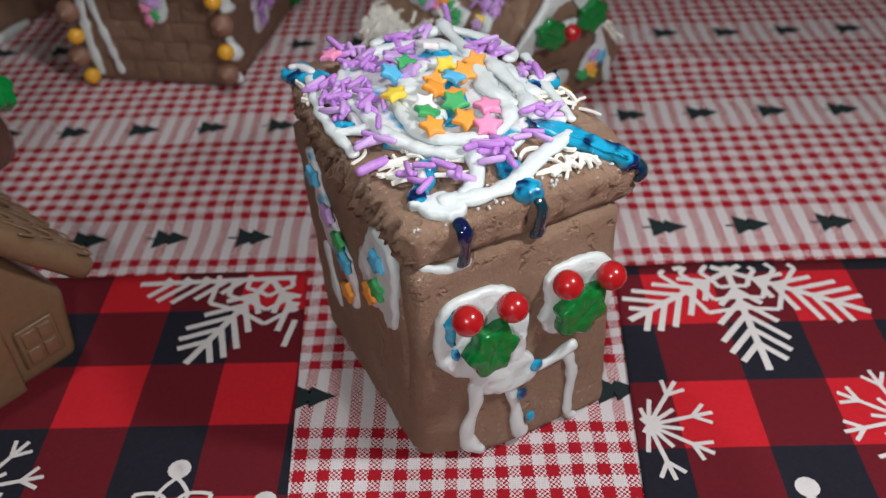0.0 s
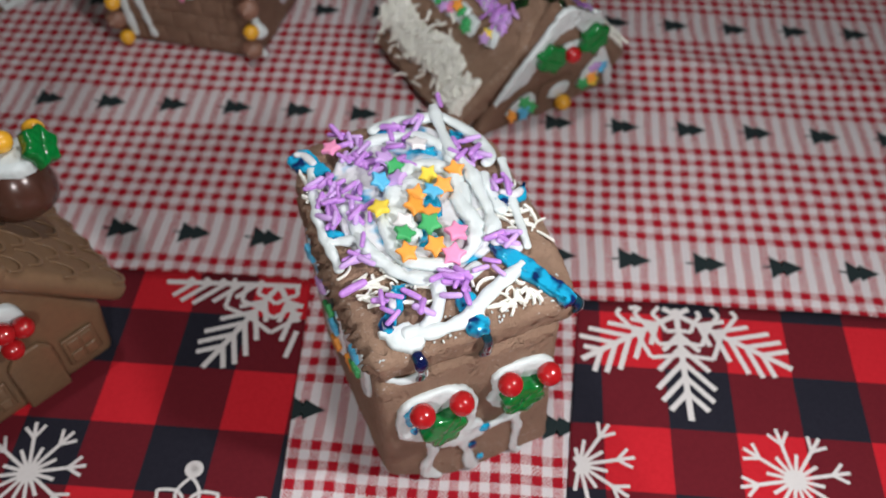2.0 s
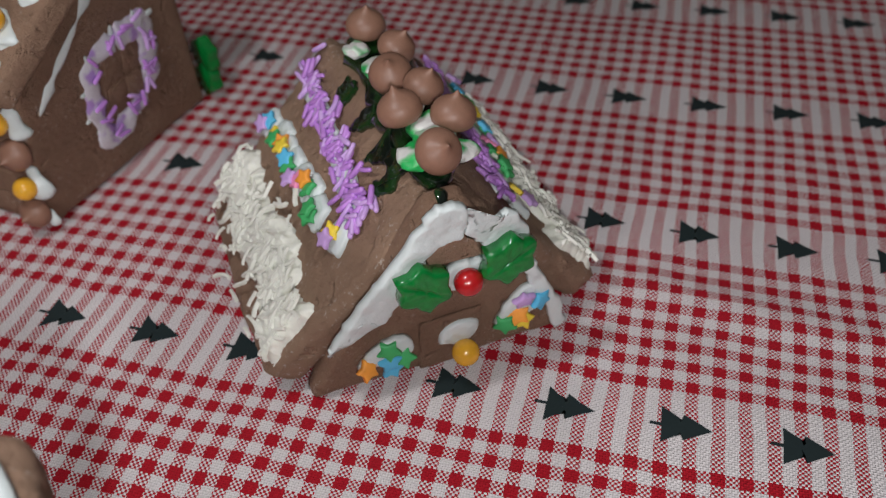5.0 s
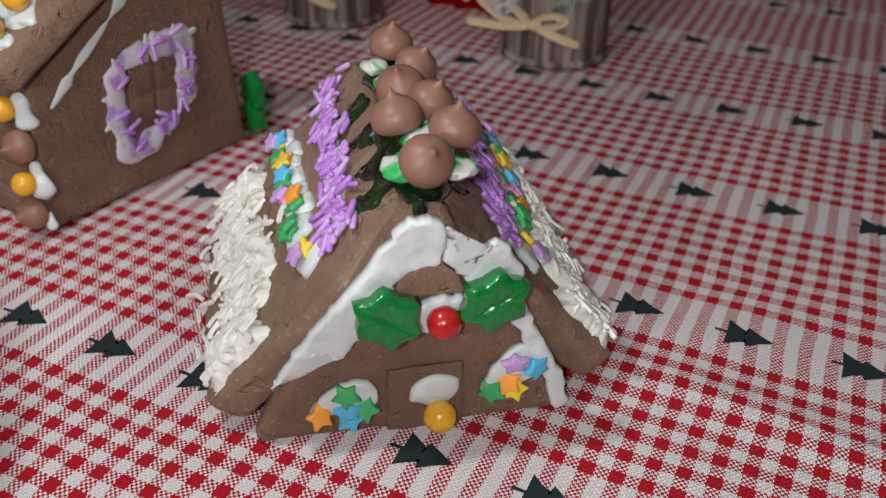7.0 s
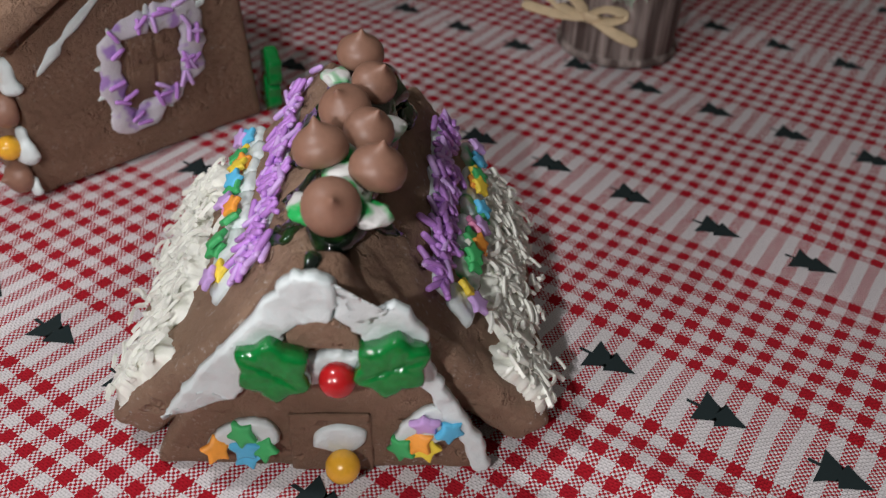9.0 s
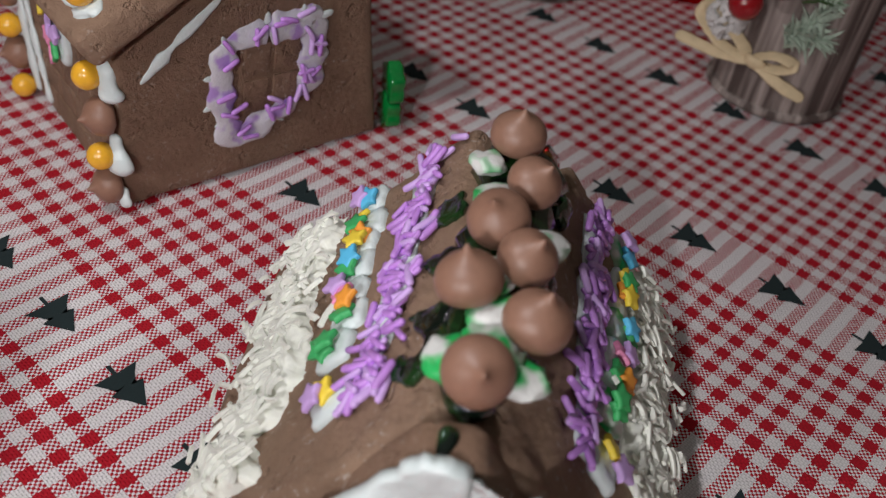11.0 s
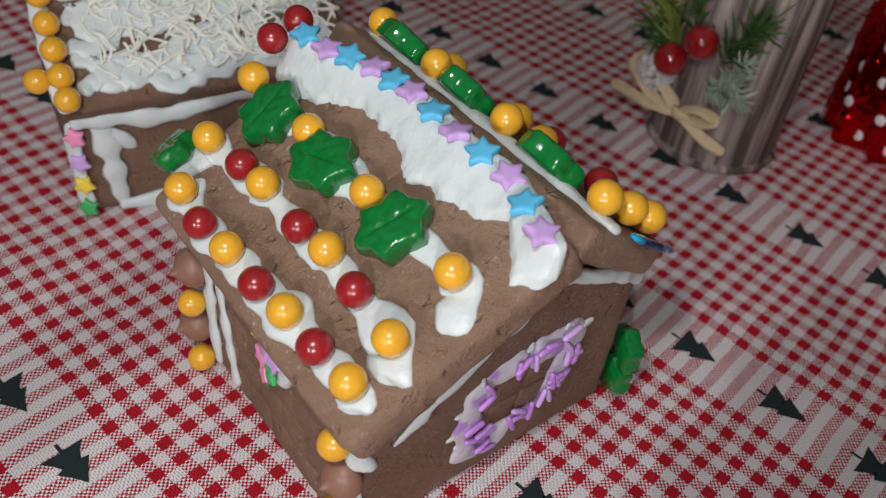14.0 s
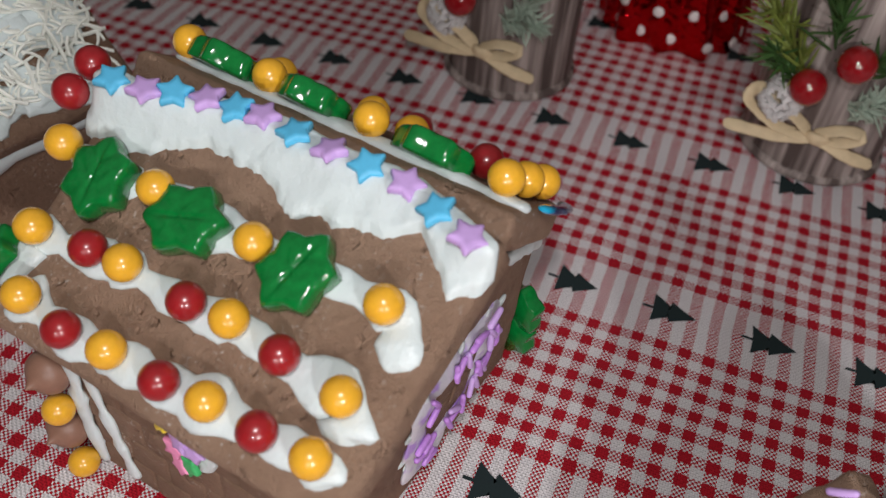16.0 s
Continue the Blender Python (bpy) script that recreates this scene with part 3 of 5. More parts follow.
part("roof_panel", plate(ROOF_1, 12.5, 3.0, 0.75, 0.16, 1.9, 5.0, slab_1), BISCUIT, iced_house, "thick roof slab with crumbled edges")

# piped loops and lines of icing on the roof
part("icing_patch", bent(spread([(14, 14), (8, 26), (5, 44), (9, 60), (16, 70), (32, 75), (48, 72), (54, 60), (54, 36), (49, 16), (30, 8)], 1.3, 2, 1.6), lay_1), ICING_BLUE, iced_house)
part("icing_patch", bent(spread([(22, 47), (29, 51), (36, 47), (33, 38), (27, 32), (27, 25), (20, 25), (18, 35)], 3.4, 3, 0.6, 2.0), lay_1), ICING, iced_house)
part("icing_patch", bent(spread([(1, -2), (4, -9), (9, -12), (14, -9), (13, -4), (6, -1)], 2.2, 5, 0.6), lay_1), ICING, iced_house)
for k, (r, high, pts) in enumerate((
    (1.9, 1.4, [(28, 77), (37, 79), (47, 77), (55, 74), (61, 61), (62, 51), (58, 46)]), (1.9, 1.6, [(14, 68), (19, 68), (26, 72), (34, 71), (43, 68), (49, 58), (47, 46)]),
    (1.8, 2.6, [(54, 81), (52, 72), (50, 55), (52, 47), (51, 36), (50, 26), (48, 19), (45, 15)]), (2.1, 2.2, [(23, 46), (28, 52), (36, 54), (44, 50), (46, 43), (43, 33), (44, 24), (46, 20)]),
    (2.1, 2.0, [(18, 39), (17, 30), (17, 22), (21, 16), (29, 12), (38, 14), (43, 21), (44, 31), (47, 41)]), (1.5, 1.3, [(5, 69), (2, 60), (0, 50), (-1, 38), (-1, 29), (-1, 23)]),
    (1.9, 1.6, [(8, 48), (9, 38), (9, 28), (12, 20), (16, 13), (24, 8), (32, 6), (39, 8)]), (1.7, 1.2, [(-2, 37), (2, 35), (9, 32)]),
    (1.2, 1.6, [(65, 48), (63, 40), (60, 31), (58, 21), (55, 8)]), (2.0, 1.4, [(52, 4), (45, 1), (38, -2), (26, -8), (16, -8), (11, -6), (7, -6)]),
    (1.8, 1.6, [(24, 8), (22, 1), (18, -4), (13, -7)]), (2.0, 1.3, [(54, 24), (55, 36), (56, 44)]),
)):
    part("icing_line", bead([(u, v, roof_1(u, v) + high) for u, v in pts], r * 1.2, (0, 0, 1), 0.6, 0.3, 3 + k), ICING, iced_house)
for k, pts in enumerate((
    [(-2, 76), (2, 79), (6, 78), (9, 70), (10, 64), (6, 61), (3, 67), (-1, 72)], [(30, 78), (35, 79), (35, 72), (30, 71)], [(54, 67), (58, 65), (57, 60), (53, 63)],
    [(53, 32), (58, 33), (63, 33), (67, 34), (65, 29), (58, 27), (53, 28)], [(44, 14), (48, 13), (54, 5), (57, -3), (60, -9), (60, -14), (56, -14.5), (53, -8), (49, -1), (45, 7)],
    [(11, 12), (15, 9), (11, 3), (8, 0), (6, -5), (3, -5), (2, 0), (7, 5)], [(27, 2), (33, -1), (31, -6), (26, -4)], [(-1, 40), (2, 41), (5, 36), (0, 35)],
    [(26, -9), (30, -7), (33, -10), (32, -13.6), (28, -14.2), (25.5, -12)], [(30, 34), (35, 30), (38, 38), (34, 44)], [(40, 60), (45, 57), (47, 62)], [(24, 22), (29, 20), (31, 24)],
)):
    part("blue_gel", bent(spread(pts, 2.4, k, 0.4, 1.4), lay_1), GEL_BLUE, iced_house, "glossy blue gel")
for k, pts in enumerate(([(1, 77), (4, 75), (6, 69)], [(57, 33), (61, 30), (65, 32)], [(45, 14), (49, 13), (53, 8)], [(10, 9), (8, 3)])):
    part("icing_line", bead([(u, v, roof_1(u, v) + 2.2) for u, v in pts], 1.5, seed=31 + k), ICING_BLUE, iced_house)
for u, low in ((9.5, 79.5), (30.5, 80.5)):
    part("gel_drip", bead([(u - 0.5, -12.0, 94.0), (u, -15.2, 91.0), (u + 0.4, -14.2, 85), (u + 0.6, -12.6, low)], 2.0, (0, -1, 0.4), 0.55, seed=u, widths=(1.1, 0.9, 0.8, 1.35)), GEL_NAVY, iced_house, "dark blue gel running over the edge")
part("gel_drip", bead([(59, -11, 93.4), (61.5, -14.2, 90.5), (60.5, -13.4, 87)], 2.0, (0.5, -1, 0.3), 0.5, seed=3), GEL_NAVY, iced_house, "dark blue gel running over the edge")

for c, u, v in (("pink", 13, 72), ("lilac", 27, 59), ("green", 29, 55), ("lilac", 28, 49), ("blue", 22, 50), ("white", 40, 62), ("yellow", 18, 39), ("orange", 31, 40), ("orange", 28, 35), ("yellow", 38, 47), ("orange", 40, 40),
                ("blue", 36, 39), ("orange", 32, 31), ("green", 30, 27), ("green", 21, 26), ("orange", 19, 19), ("orange", 28, 18), ("pink", 36, 20), ("pink", 32, 13), ("orange", 47, 46), ("white", 23, 31)):
    n = (rnd.uniform(-0.5, 0.5), rnd.uniform(-0.7, 0.2), 1)
    put("star_sprinkle", STARS[c], iced_house, seat((u, v, roof_1(u, v) + rnd.uniform(3.2, 4.4)), n, rnd.uniform(0, 72), 0, rnd.uniform(1.2, 1.4)))
# lilac rods lie in clusters, thickest along the west edge
spots = [(1, 16, 38, 60, 34), (15, 25, 65, 80, 14), (20, 36, 55, 68, 10), (34, 46, 68, 76, 9), (50, 60, 46, 60, 13), (56, 62, 33, 38, 5), (45, 53, 9, 17, 7), (24, 43, -3, 11, 16), (6, 19, -3, 9, 9), (-1, 10, 15, 31, 8)]
for u0, u1, v0, v1, count in spots:
    for _ in range(count):
        u, v = rnd.uniform(u0, u1), rnd.uniform(v0, v1)
        m = seat((u, v, roof_1(u, v) + rnd.uniform(2.0, 4.4)), (rnd.uniform(-0.3, 0.3), rnd.uniform(-0.3, 0.3), 1), rnd.uniform(0, 180), 0, rnd.uniform(0.9, 1.2))
        put("sprinkle", ROD if rnd.random() < 0.7 else ROD_PALE, iced_house, m)
put("sprinkle", ROD, iced_house, seat((56, 80, 98), (1, 0.2, 0.2), 85, 0, 1.1))
put("sprinkle", ROD, iced_house, seat((0, 15, 96), (0, 0, 1), 12, 0, 1.5))


def over_roof(r):
    u, v = r.choice(((8, 14), (44, -4), (57, 22), (12, 10), (46, -5), (58, 26), (1, 60)))
    u, v = u + r.gauss(0, 5), v + r.gauss(0, 5)
    u, v = min(63, max(0, u)), min(78, max(-8, v))
    return (u, v, roof_1(u, v) + 0.2), (r.uniform(-0.2, 0.2), r.uniform(-0.2, 0.2), 1)


heap = shred_heap(90, over_roof, 7.5, 11, 0.55, 0.3)
heap.materials.append(COCONUT)
tagged(put("shredded_coconut", heap, iced_house, Matrix()), kind="stuff")


def crumbs_1(r):
    u, v = r.uniform(-2, 60), r.uniform(-13, -3)
    return (u, v, roof_1(u, v) - 0.2), (0, 0, 1)


heap = shred_heap(60, crumbs_1, 0.9, 12, 0.28, 0.2)
heap.materials.append(ICING)
tagged(put("icing_dust", heap, iced_house, Matrix()), kind="stuff")


def on_front(a, b, c):
    x, y, z = front_1(a, b, 9.0)
    return (x, y - c, z)


FRONT_N = (0, -1, 0.03)
def at_front(x, z, c):
    """The same face, by its true width and height."""
    return on_front(x + 3.5 * z / 75 * (1 - x / 62), z, c)


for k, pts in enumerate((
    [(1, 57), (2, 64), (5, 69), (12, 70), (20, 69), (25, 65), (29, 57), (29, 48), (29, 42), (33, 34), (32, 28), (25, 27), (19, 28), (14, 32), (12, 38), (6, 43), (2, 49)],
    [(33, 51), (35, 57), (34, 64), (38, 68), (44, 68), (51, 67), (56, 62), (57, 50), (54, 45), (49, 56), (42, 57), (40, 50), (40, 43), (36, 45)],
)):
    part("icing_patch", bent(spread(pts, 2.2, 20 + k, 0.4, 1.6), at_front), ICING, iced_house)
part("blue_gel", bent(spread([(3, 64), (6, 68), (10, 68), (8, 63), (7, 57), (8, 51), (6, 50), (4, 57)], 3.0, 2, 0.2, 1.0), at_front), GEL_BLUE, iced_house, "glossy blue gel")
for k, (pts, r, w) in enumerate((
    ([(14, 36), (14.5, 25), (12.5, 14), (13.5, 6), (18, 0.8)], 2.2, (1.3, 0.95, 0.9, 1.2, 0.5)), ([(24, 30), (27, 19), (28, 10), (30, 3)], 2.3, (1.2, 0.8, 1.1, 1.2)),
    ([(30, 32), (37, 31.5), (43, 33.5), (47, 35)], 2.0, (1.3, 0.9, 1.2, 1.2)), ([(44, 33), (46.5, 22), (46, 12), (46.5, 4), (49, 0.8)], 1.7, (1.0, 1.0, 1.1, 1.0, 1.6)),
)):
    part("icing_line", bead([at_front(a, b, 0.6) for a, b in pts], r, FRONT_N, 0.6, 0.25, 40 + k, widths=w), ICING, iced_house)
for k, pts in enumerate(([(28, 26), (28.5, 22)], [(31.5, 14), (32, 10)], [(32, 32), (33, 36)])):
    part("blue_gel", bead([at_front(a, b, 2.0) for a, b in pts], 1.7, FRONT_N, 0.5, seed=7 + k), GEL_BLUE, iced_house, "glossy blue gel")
for x, z in ((8.4, 65.8), (21.6, 64.2), (38.4, 64.4), (52.6, 61.4)):
    put("candy_ball", BALL_RED, iced_house, seat(at_front(x, z, 5.2), FRONT_N, 40))
for x, z, spin in ((16, 51.5, 62), (44, 52.5, 40)):
    put("holly_candy", HOLLY, iced_house, seat(at_front(x, z, 1.8), FRONT_N, spin, 0, 1.0))
# icing down the side wall
def at_side(y, z, c):
    return (-1.5 * z / 75 + 0.2 - c, y, z)


for k, pts in enumerate(([(25, 62), (19, 70), (14, 79), (8, 79), (2, 77), (1, 68), (5, 50), (9, 47), (13, 50), (20, 47), (24, 52)], [(59, 78), (57, 66), (56, 54), (50, 47), (40, 45), (36, 34), (33, 36), (34, 50), (42, 58), (50, 66), (54, 78)])):
    part("icing_patch", bent(spread(pts[::-1], 1.9, 60 + k, 0.6, 1.2), at_side), (ICING, ICING_BLUE)[k], iced_house)
part("icing_line", bead([at_side(y, z, 0.4) for y, z in ((57, 44), (56, 33), (52, 20))], 2.4, (-1, 0, 0), 0.4, 0.4, 63), ICING, iced_house)
for c, y, z in (("blue", 9, 71), ("green", 11, 60), ("orange", 17, 54), ("lilac", 45, 63), ("green", 38, 58), ("blue", 35, 52), ("blue", 53, 72), ("orange", 36, 40)):
    put("star_sprinkle", STARS[c], iced_house, seat(at_side(y, z, 2.0), (-1, -0.1, 0), rnd.uniform(0, 70), 0, 1.3))
part("icing_line", bead([(0, -9, 80.5), (4, -11, 79.5), (9, -11.5, 79.3), (13, -11, 80.0)], 1.8, (0, -1, 0), 0.6, seed=71), ICING, iced_house)

# ---- low A-shaped house ----
tent_house = thing("gingerbread_house", 0.048, 0.414, 36, "A-shaped gingerbread house with chocolate drops along an open ridge", "gingerbread house", "gingerbread houses")


def panel_2(side):
    """Turns (distance down the slope, depth, height over the surface) into the house's own axes."""
    def warp(s, y, c):
        apart = (0.16 if side > 0 else 0.06) * min(80, max(0, y)) * max(0.0, 1 - s / 75)
        return (side * (3.5 + 0.68 * s + 0.733 * c + apart), y, 65.0 - 0.733 * s + 0.68 * c)
    return warp


for side, sd in ((-1, 11.0), (1, 12.0)):
    lay = panel_2(side)
    top = (3, 4.5, 6, 4, 5.5, 3) if side > 0 else (2.5, -5, -3, -5, -2, 0)
    outline = [(top[0], -9), (40, -8), (75, -1.5), (77, 30), (75, 80), (top[1], 82), (top[2], 62), (top[3], 44), (top[4], 24), (top[5], 8)]
    part("roof_panel", plate(outline, 12, 3.4, 0.9, 0.15, 2.4, sd, lambda a, b, c, lay=lay: lay(a, b, c - 12)), BISCUIT, tent_house)


def on_gable(a, b, c):
    return (a, -7.5 - 0.12 * b - c, b)


GABLE_N = (0, -1, 0.12)
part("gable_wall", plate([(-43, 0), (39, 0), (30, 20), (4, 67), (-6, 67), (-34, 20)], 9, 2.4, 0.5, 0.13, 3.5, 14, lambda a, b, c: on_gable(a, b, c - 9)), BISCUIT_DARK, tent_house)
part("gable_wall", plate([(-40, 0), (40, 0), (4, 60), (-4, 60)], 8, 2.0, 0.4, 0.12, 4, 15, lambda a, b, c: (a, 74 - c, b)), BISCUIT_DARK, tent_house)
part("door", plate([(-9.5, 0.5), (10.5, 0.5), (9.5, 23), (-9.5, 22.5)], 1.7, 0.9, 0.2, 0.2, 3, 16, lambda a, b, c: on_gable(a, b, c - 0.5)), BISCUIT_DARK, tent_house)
for k, pts in enumerate((
    [(-37, 22), (-31, 32), (-24, 43), (-17, 52), (-10, 62), (-5, 68), (1.5, 67.5), (3, 62), (1, 56), (-4, 55), (-8, 51), (-7, 46), (-3, 44.5), (3, 46), (8, 45), (10, 40), (4, 36), (-5, 34.5), (-12, 36), (-17, 35), (-19, 31), (-23, 29.5), (-26, 33), (-31, 27)],
    [(2, 66), (5, 62), (8, 56.5), (11, 58), (14, 61.5), (18, 58), (21, 52), (22.5, 42), (25, 36), (30, 26), (36, 14), (38, 4), (34, 3), (31, 13), (25, 26), (20, 37), (12, 46), (9, 48), (7, 52), (3, 57)],
    [(-29, 11), (-25, 17), (-18, 21), (-13, 19), (-12, 13), (-18, 10)], [(14, 12), (17, 20), (23, 27), (28, 24), (29, 17), (22, 13)], [(-4, 12), (-3, 17), (2, 20), (8, 18), (8, 13), (3, 9)],
)):
    part("icing_patch", bent(spread(pts, (2.2, 1.7, 1.8, 1.8, 2.0)[k], 81 + k, (0.6, 0.7, 0.3, 0.3, 0.1)[k]), lambda a, b, c: on_gable(a, b, c + 0.7)), ICING, tent_house)
part("arch", plate([(-8, 46.5), (8, 46.5), (6.5, 52), (2.5, 56), (-3.5, 55.5), (-7.5, 52)], 1.8, 0.9, 0.3, 0.2, 2, 84, lambda a, b, c: on_gable(a, b, c + 0.2)), BISCUIT, tent_house)
for a, b, spin in ((-10.2, 43.6, 150), (14.2, 45.8, 25)):
    put("holly_candy", HOLLY, tent_house, seat(on_gable(a, b, 2.6), GABLE_N, spin, 0, 1.0))
put("candy_ball", BALL_RED, tent_house, seat(on_gable(2.9, 40.6, 5.2), GABLE_N, 20))
put("candy_ball", BALL_GOLD, tent_house, seat(on_gable(3.2, 8.6, 5.6), GABLE_N, 20))
for c, a, b in (("orange", -26.5, 11), ("blue", -19.5, 12), ("blue", -19, 9), ("green", -15, 12), ("green", -19.5, 17.5), ("lilac", 22, 22.5), ("blue", 27.5, 20), ("orange", 21, 15.5), ("yellow", 22.5, 13), ("green", 17, 13)):
    put("star_sprinkle", STARS[c], tent_house, seat(on_gable(a, b, 2.4), (rnd.uniform(-0.6, 0.6), -1, rnd.uniform(-0.3, 0.6)), rnd.uniform(0, 70), 0, 1.3))

for side in (-1, 1):
    lay = panel_2(side)
    up = (side * 0.733, 0, 0.68)
    part("icing_line", bead([lay(s + (9 if side > 0 else 0), y, 0.2) for s, y in ((11, 74), (14, 50), (18, 28), (22, 8))], 3.6, up, 0.4, 0.3, 90 + side), ICING, tent_house)
    for _ in range(125):
        y = rnd.uniform(6, 78)
        s = (22 - 14 * (y / 78) if side < 0 else 29 - 8 * (y / 78)) + rnd.gauss(0, 3.0)
        m = seat(lay(s, y, rnd.uniform(1.2, 3.2)), Vector(up) + Vector((rnd.uniform(-0.25, 0.25), rnd.uniform(-0.3, 0.3), 0)), rnd.uniform(0, 180), 0, rnd.uniform(0.8, 1.1))
        put("sprinkle", ROD if rnd.random() < 0.7 else ROD_PALE, tent_house, m)
    ys = (77, 66, 59, 52, 42, 35, 26, 11)
    for k, y in enumerate(ys):
        s = 31 + rnd.uniform(-1.5, 1.5) + (7 if side > 0 else 0)
        part("icing_patch", bent(puddle([(s - 4.5, y - 4), (s + 3.5, y - 5), (s + 5, y + 2), (s, y + 5), (s - 5, y + 3)], 2.0, 100 + k, ragged=0.15), lay), ICING_GREEN if side == 1 and k % 3 == 0 else ICING, tent_house)
        for j in range(2):
            c = (("blue", "lilac"), ("yellow", "green"), ("orange", "yellow"), ("green", "blue"), ("pink", "lilac"), ("green", "orange"), ("green", "green"), ("yellow", "lilac"))[k][j]
            n = Vector(up) + Vector((rnd.uniform(-0.3, 0.3), rnd.uniform(-0.5, 0.3), 0))
            put("star_sprinkle", STARS[c], tent_house, seat(lay(s + rnd.uniform(-2.5, 2.5), y + rnd.uniform(-2.5, 2.5), 2.6 + j), n, rnd.uniform(0, 70), 0, 1.15))
    # matted coconut: a ragged, flaky sheet with loose shreds on it
    bm, nets = bmesh.new(), []
    for i in range(36):
        net = []
        for j in range(92):
            f, y = i / 35, -1 + 0.91 * j
            mid = 56 + 2.0 * math.sin(y * 0.15) + (4 if y < 14 else 0)
            s = mid + (f - 0.5) * (22 + 7 * noise.noise(Vector((f * 4, y * 0.22, side * 9.0))))
            p = Vector((s * 0.55, y * 0.55, side * 4.0))
            rim = min(1.0, 5 * min(f, 1 - f), 0.5 * min(j, 91 - j))
            h = rim * (3.2 + 1.2 * noise.noise(p) + 1.2 * abs(noise.noise(p * 2.3))) - 0.6 * (1 - rim)
            net.append(bm.verts.new(lay(s + 0.8 * noise.noise(p * 1.9), y + 0.8 * noise.noise(p * 2.1), h)))
        nets.append(net)
    for p, q in zip(nets, nets[1:]):
        for j in range(91):
            bm.faces.new((p[j], p[j + 1], q[j + 1], q[j]))
    part("coconut_layer", bm, COCONUT, tent_house, "matted off-white coconut")

    def coconut(r, lay=lay, up=up):
        y = r.uniform(0, 81)
        s = 56 + (4 if y < 14 else 0) + r.gauss(0, 6.5)
        return lay(s, y, 2.6 + abs(r.gauss(0, 0.7))), Vector(up) + Vector((r.uniform(-0.2, 0.2), r.uniform(-0.2, 0.2), 0.1))

    heap = shred_heap(240, coconut, 6.5, 120 + side, 0.62, 0.08)
    heap.materials.append(COCONUT)
    tagged(put("shredded_coconut", heap, tent_house, Matrix(), "heap of off-white shredded coconut"), kind="stuff")

# ridge: gel, icing and seven chocolate drops
for k, (side, pts) in enumerate((
    (-1, [(-1, 3), (3, 7), (8, 5), (13, 9), (12, 13), (7, 11), (4, 16), (-1, 14)]), (-1, [(0, 16), (5, 15), (10, 21), (8, 23), (3, 20), (-2, 22)]), (-1, [(-2, 30), (4, 32), (8, 36), (4, 38), (-2, 36)]),
    (-1, [(-1, 46), (5, 48), (6, 54), (1, 55), (-3, 52)]), (1, [(2, 8), (9, 10), (13, 14), (8, 16), (2, 14)]), (1, [(3, 30), (8, 30), (10, 38), (3, 40)]), (1, [(3, 56), (8, 57), (8, 64), (3, 64)]),
)):
    part("green_gel", bent(spread(pts, 1.5, 130 + k, 0.9), panel_2(side)), GEL_GREEN, tent_house, "dark green gel and painted hole shade, almost black")
# a dark plug in gel colour stands for the shade of the open hole
part("green_gel", bead([(-1.5, -9.5, 68), (-2.2, -13.5, 66.5), (-2.6, -15.6, 63.5)], 1.7, (0, -1, 0.3), 0.5, 0.3, 139), GEL_GREEN, tent_house, "dark green gel and painted hole shade, almost black")
part("ridge_filling", bead([(0.5, -5, 63.5), (1.5, 6, 64.5), (3, 25, 65.5), (5.0, 50, 66), (6, 76, 66)], 9.0, flat=0.6, seed=140, widths=(0.34, 0.7, 1.0, 1.05, 1.0)), GEL_GREEN, tent_house, "dark green gel in the gap of the ridge")
for k, (x, y, z, r) in enumerate(((-3, 3, 70, 5.5), (3, 5, 72, 6), (9, 1, 70, 4.5), (4, 12, 72, 6), (1, 22, 73, 5), (11, 34, 72, 5), (1, 45, 73, 5), (-2, 58, 73, 4))):
    bm = bmesh.new()
    bmesh.ops.create_icosphere(bm, subdivisions=3, radius=r)
    bent(bm, lambda a, b, c, x=x, y=y, z=z: (x + a + 1.5 * noise.noise(Vector((b * 0.4, c * 0.4, x))), y + b + 1.5 * noise.noise(Vector((a * 0.4, c * 0.4, y))), z + 0.5 * c * (1 + 0.5 * noise.noise(Vector((a * 0.3, b * 0.3, x))))))
    part("icing_patch", bm, ICING_GREEN, tent_house)
for x, y, z, tx, ty in ((1, -0.5, 72.3, 0.1, -1.1), (9.6, 9.5, 73.2, 0.2, 0.0), (-2, 16.2, 73.8, -0.2, 0.1), (6.9, 26, 73.8, 0.3, -0.3), (2, 37, 73.4, -0.2, -0.5), (7, 49.5, 74, 0.4, -0.3), (3.5, 65.4, 73.8, 0.05, -0.1)):
    put("chocolate_drop", KISS, tent_house, seat((x, y, z), (tx, ty, 1), rnd.uniform(0, 360), 0, rnd.uniform(0.84, 0.92)))
# ---- gabled house with rows of candy ----
candy_house = thing("gingerbread_house", -0.103, 0.437, 80, "brown gingerbread house with rows of gold and red candy balls", "gingerbread house", "gingerbread houses")


def gable_3(a, b, c):
    """The gable leans out towards its top."""
    return (a, -0.12 * b - c, b)


GABLE3_N = (0, -1, 0.12)
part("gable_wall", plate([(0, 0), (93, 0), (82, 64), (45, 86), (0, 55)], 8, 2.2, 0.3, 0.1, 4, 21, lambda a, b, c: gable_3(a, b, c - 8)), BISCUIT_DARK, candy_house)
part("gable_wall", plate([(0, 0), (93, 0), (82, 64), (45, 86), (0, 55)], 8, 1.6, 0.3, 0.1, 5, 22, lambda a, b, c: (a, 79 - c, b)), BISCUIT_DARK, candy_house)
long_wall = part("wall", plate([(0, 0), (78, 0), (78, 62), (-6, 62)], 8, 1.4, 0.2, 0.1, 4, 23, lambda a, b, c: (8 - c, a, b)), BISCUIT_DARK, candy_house)
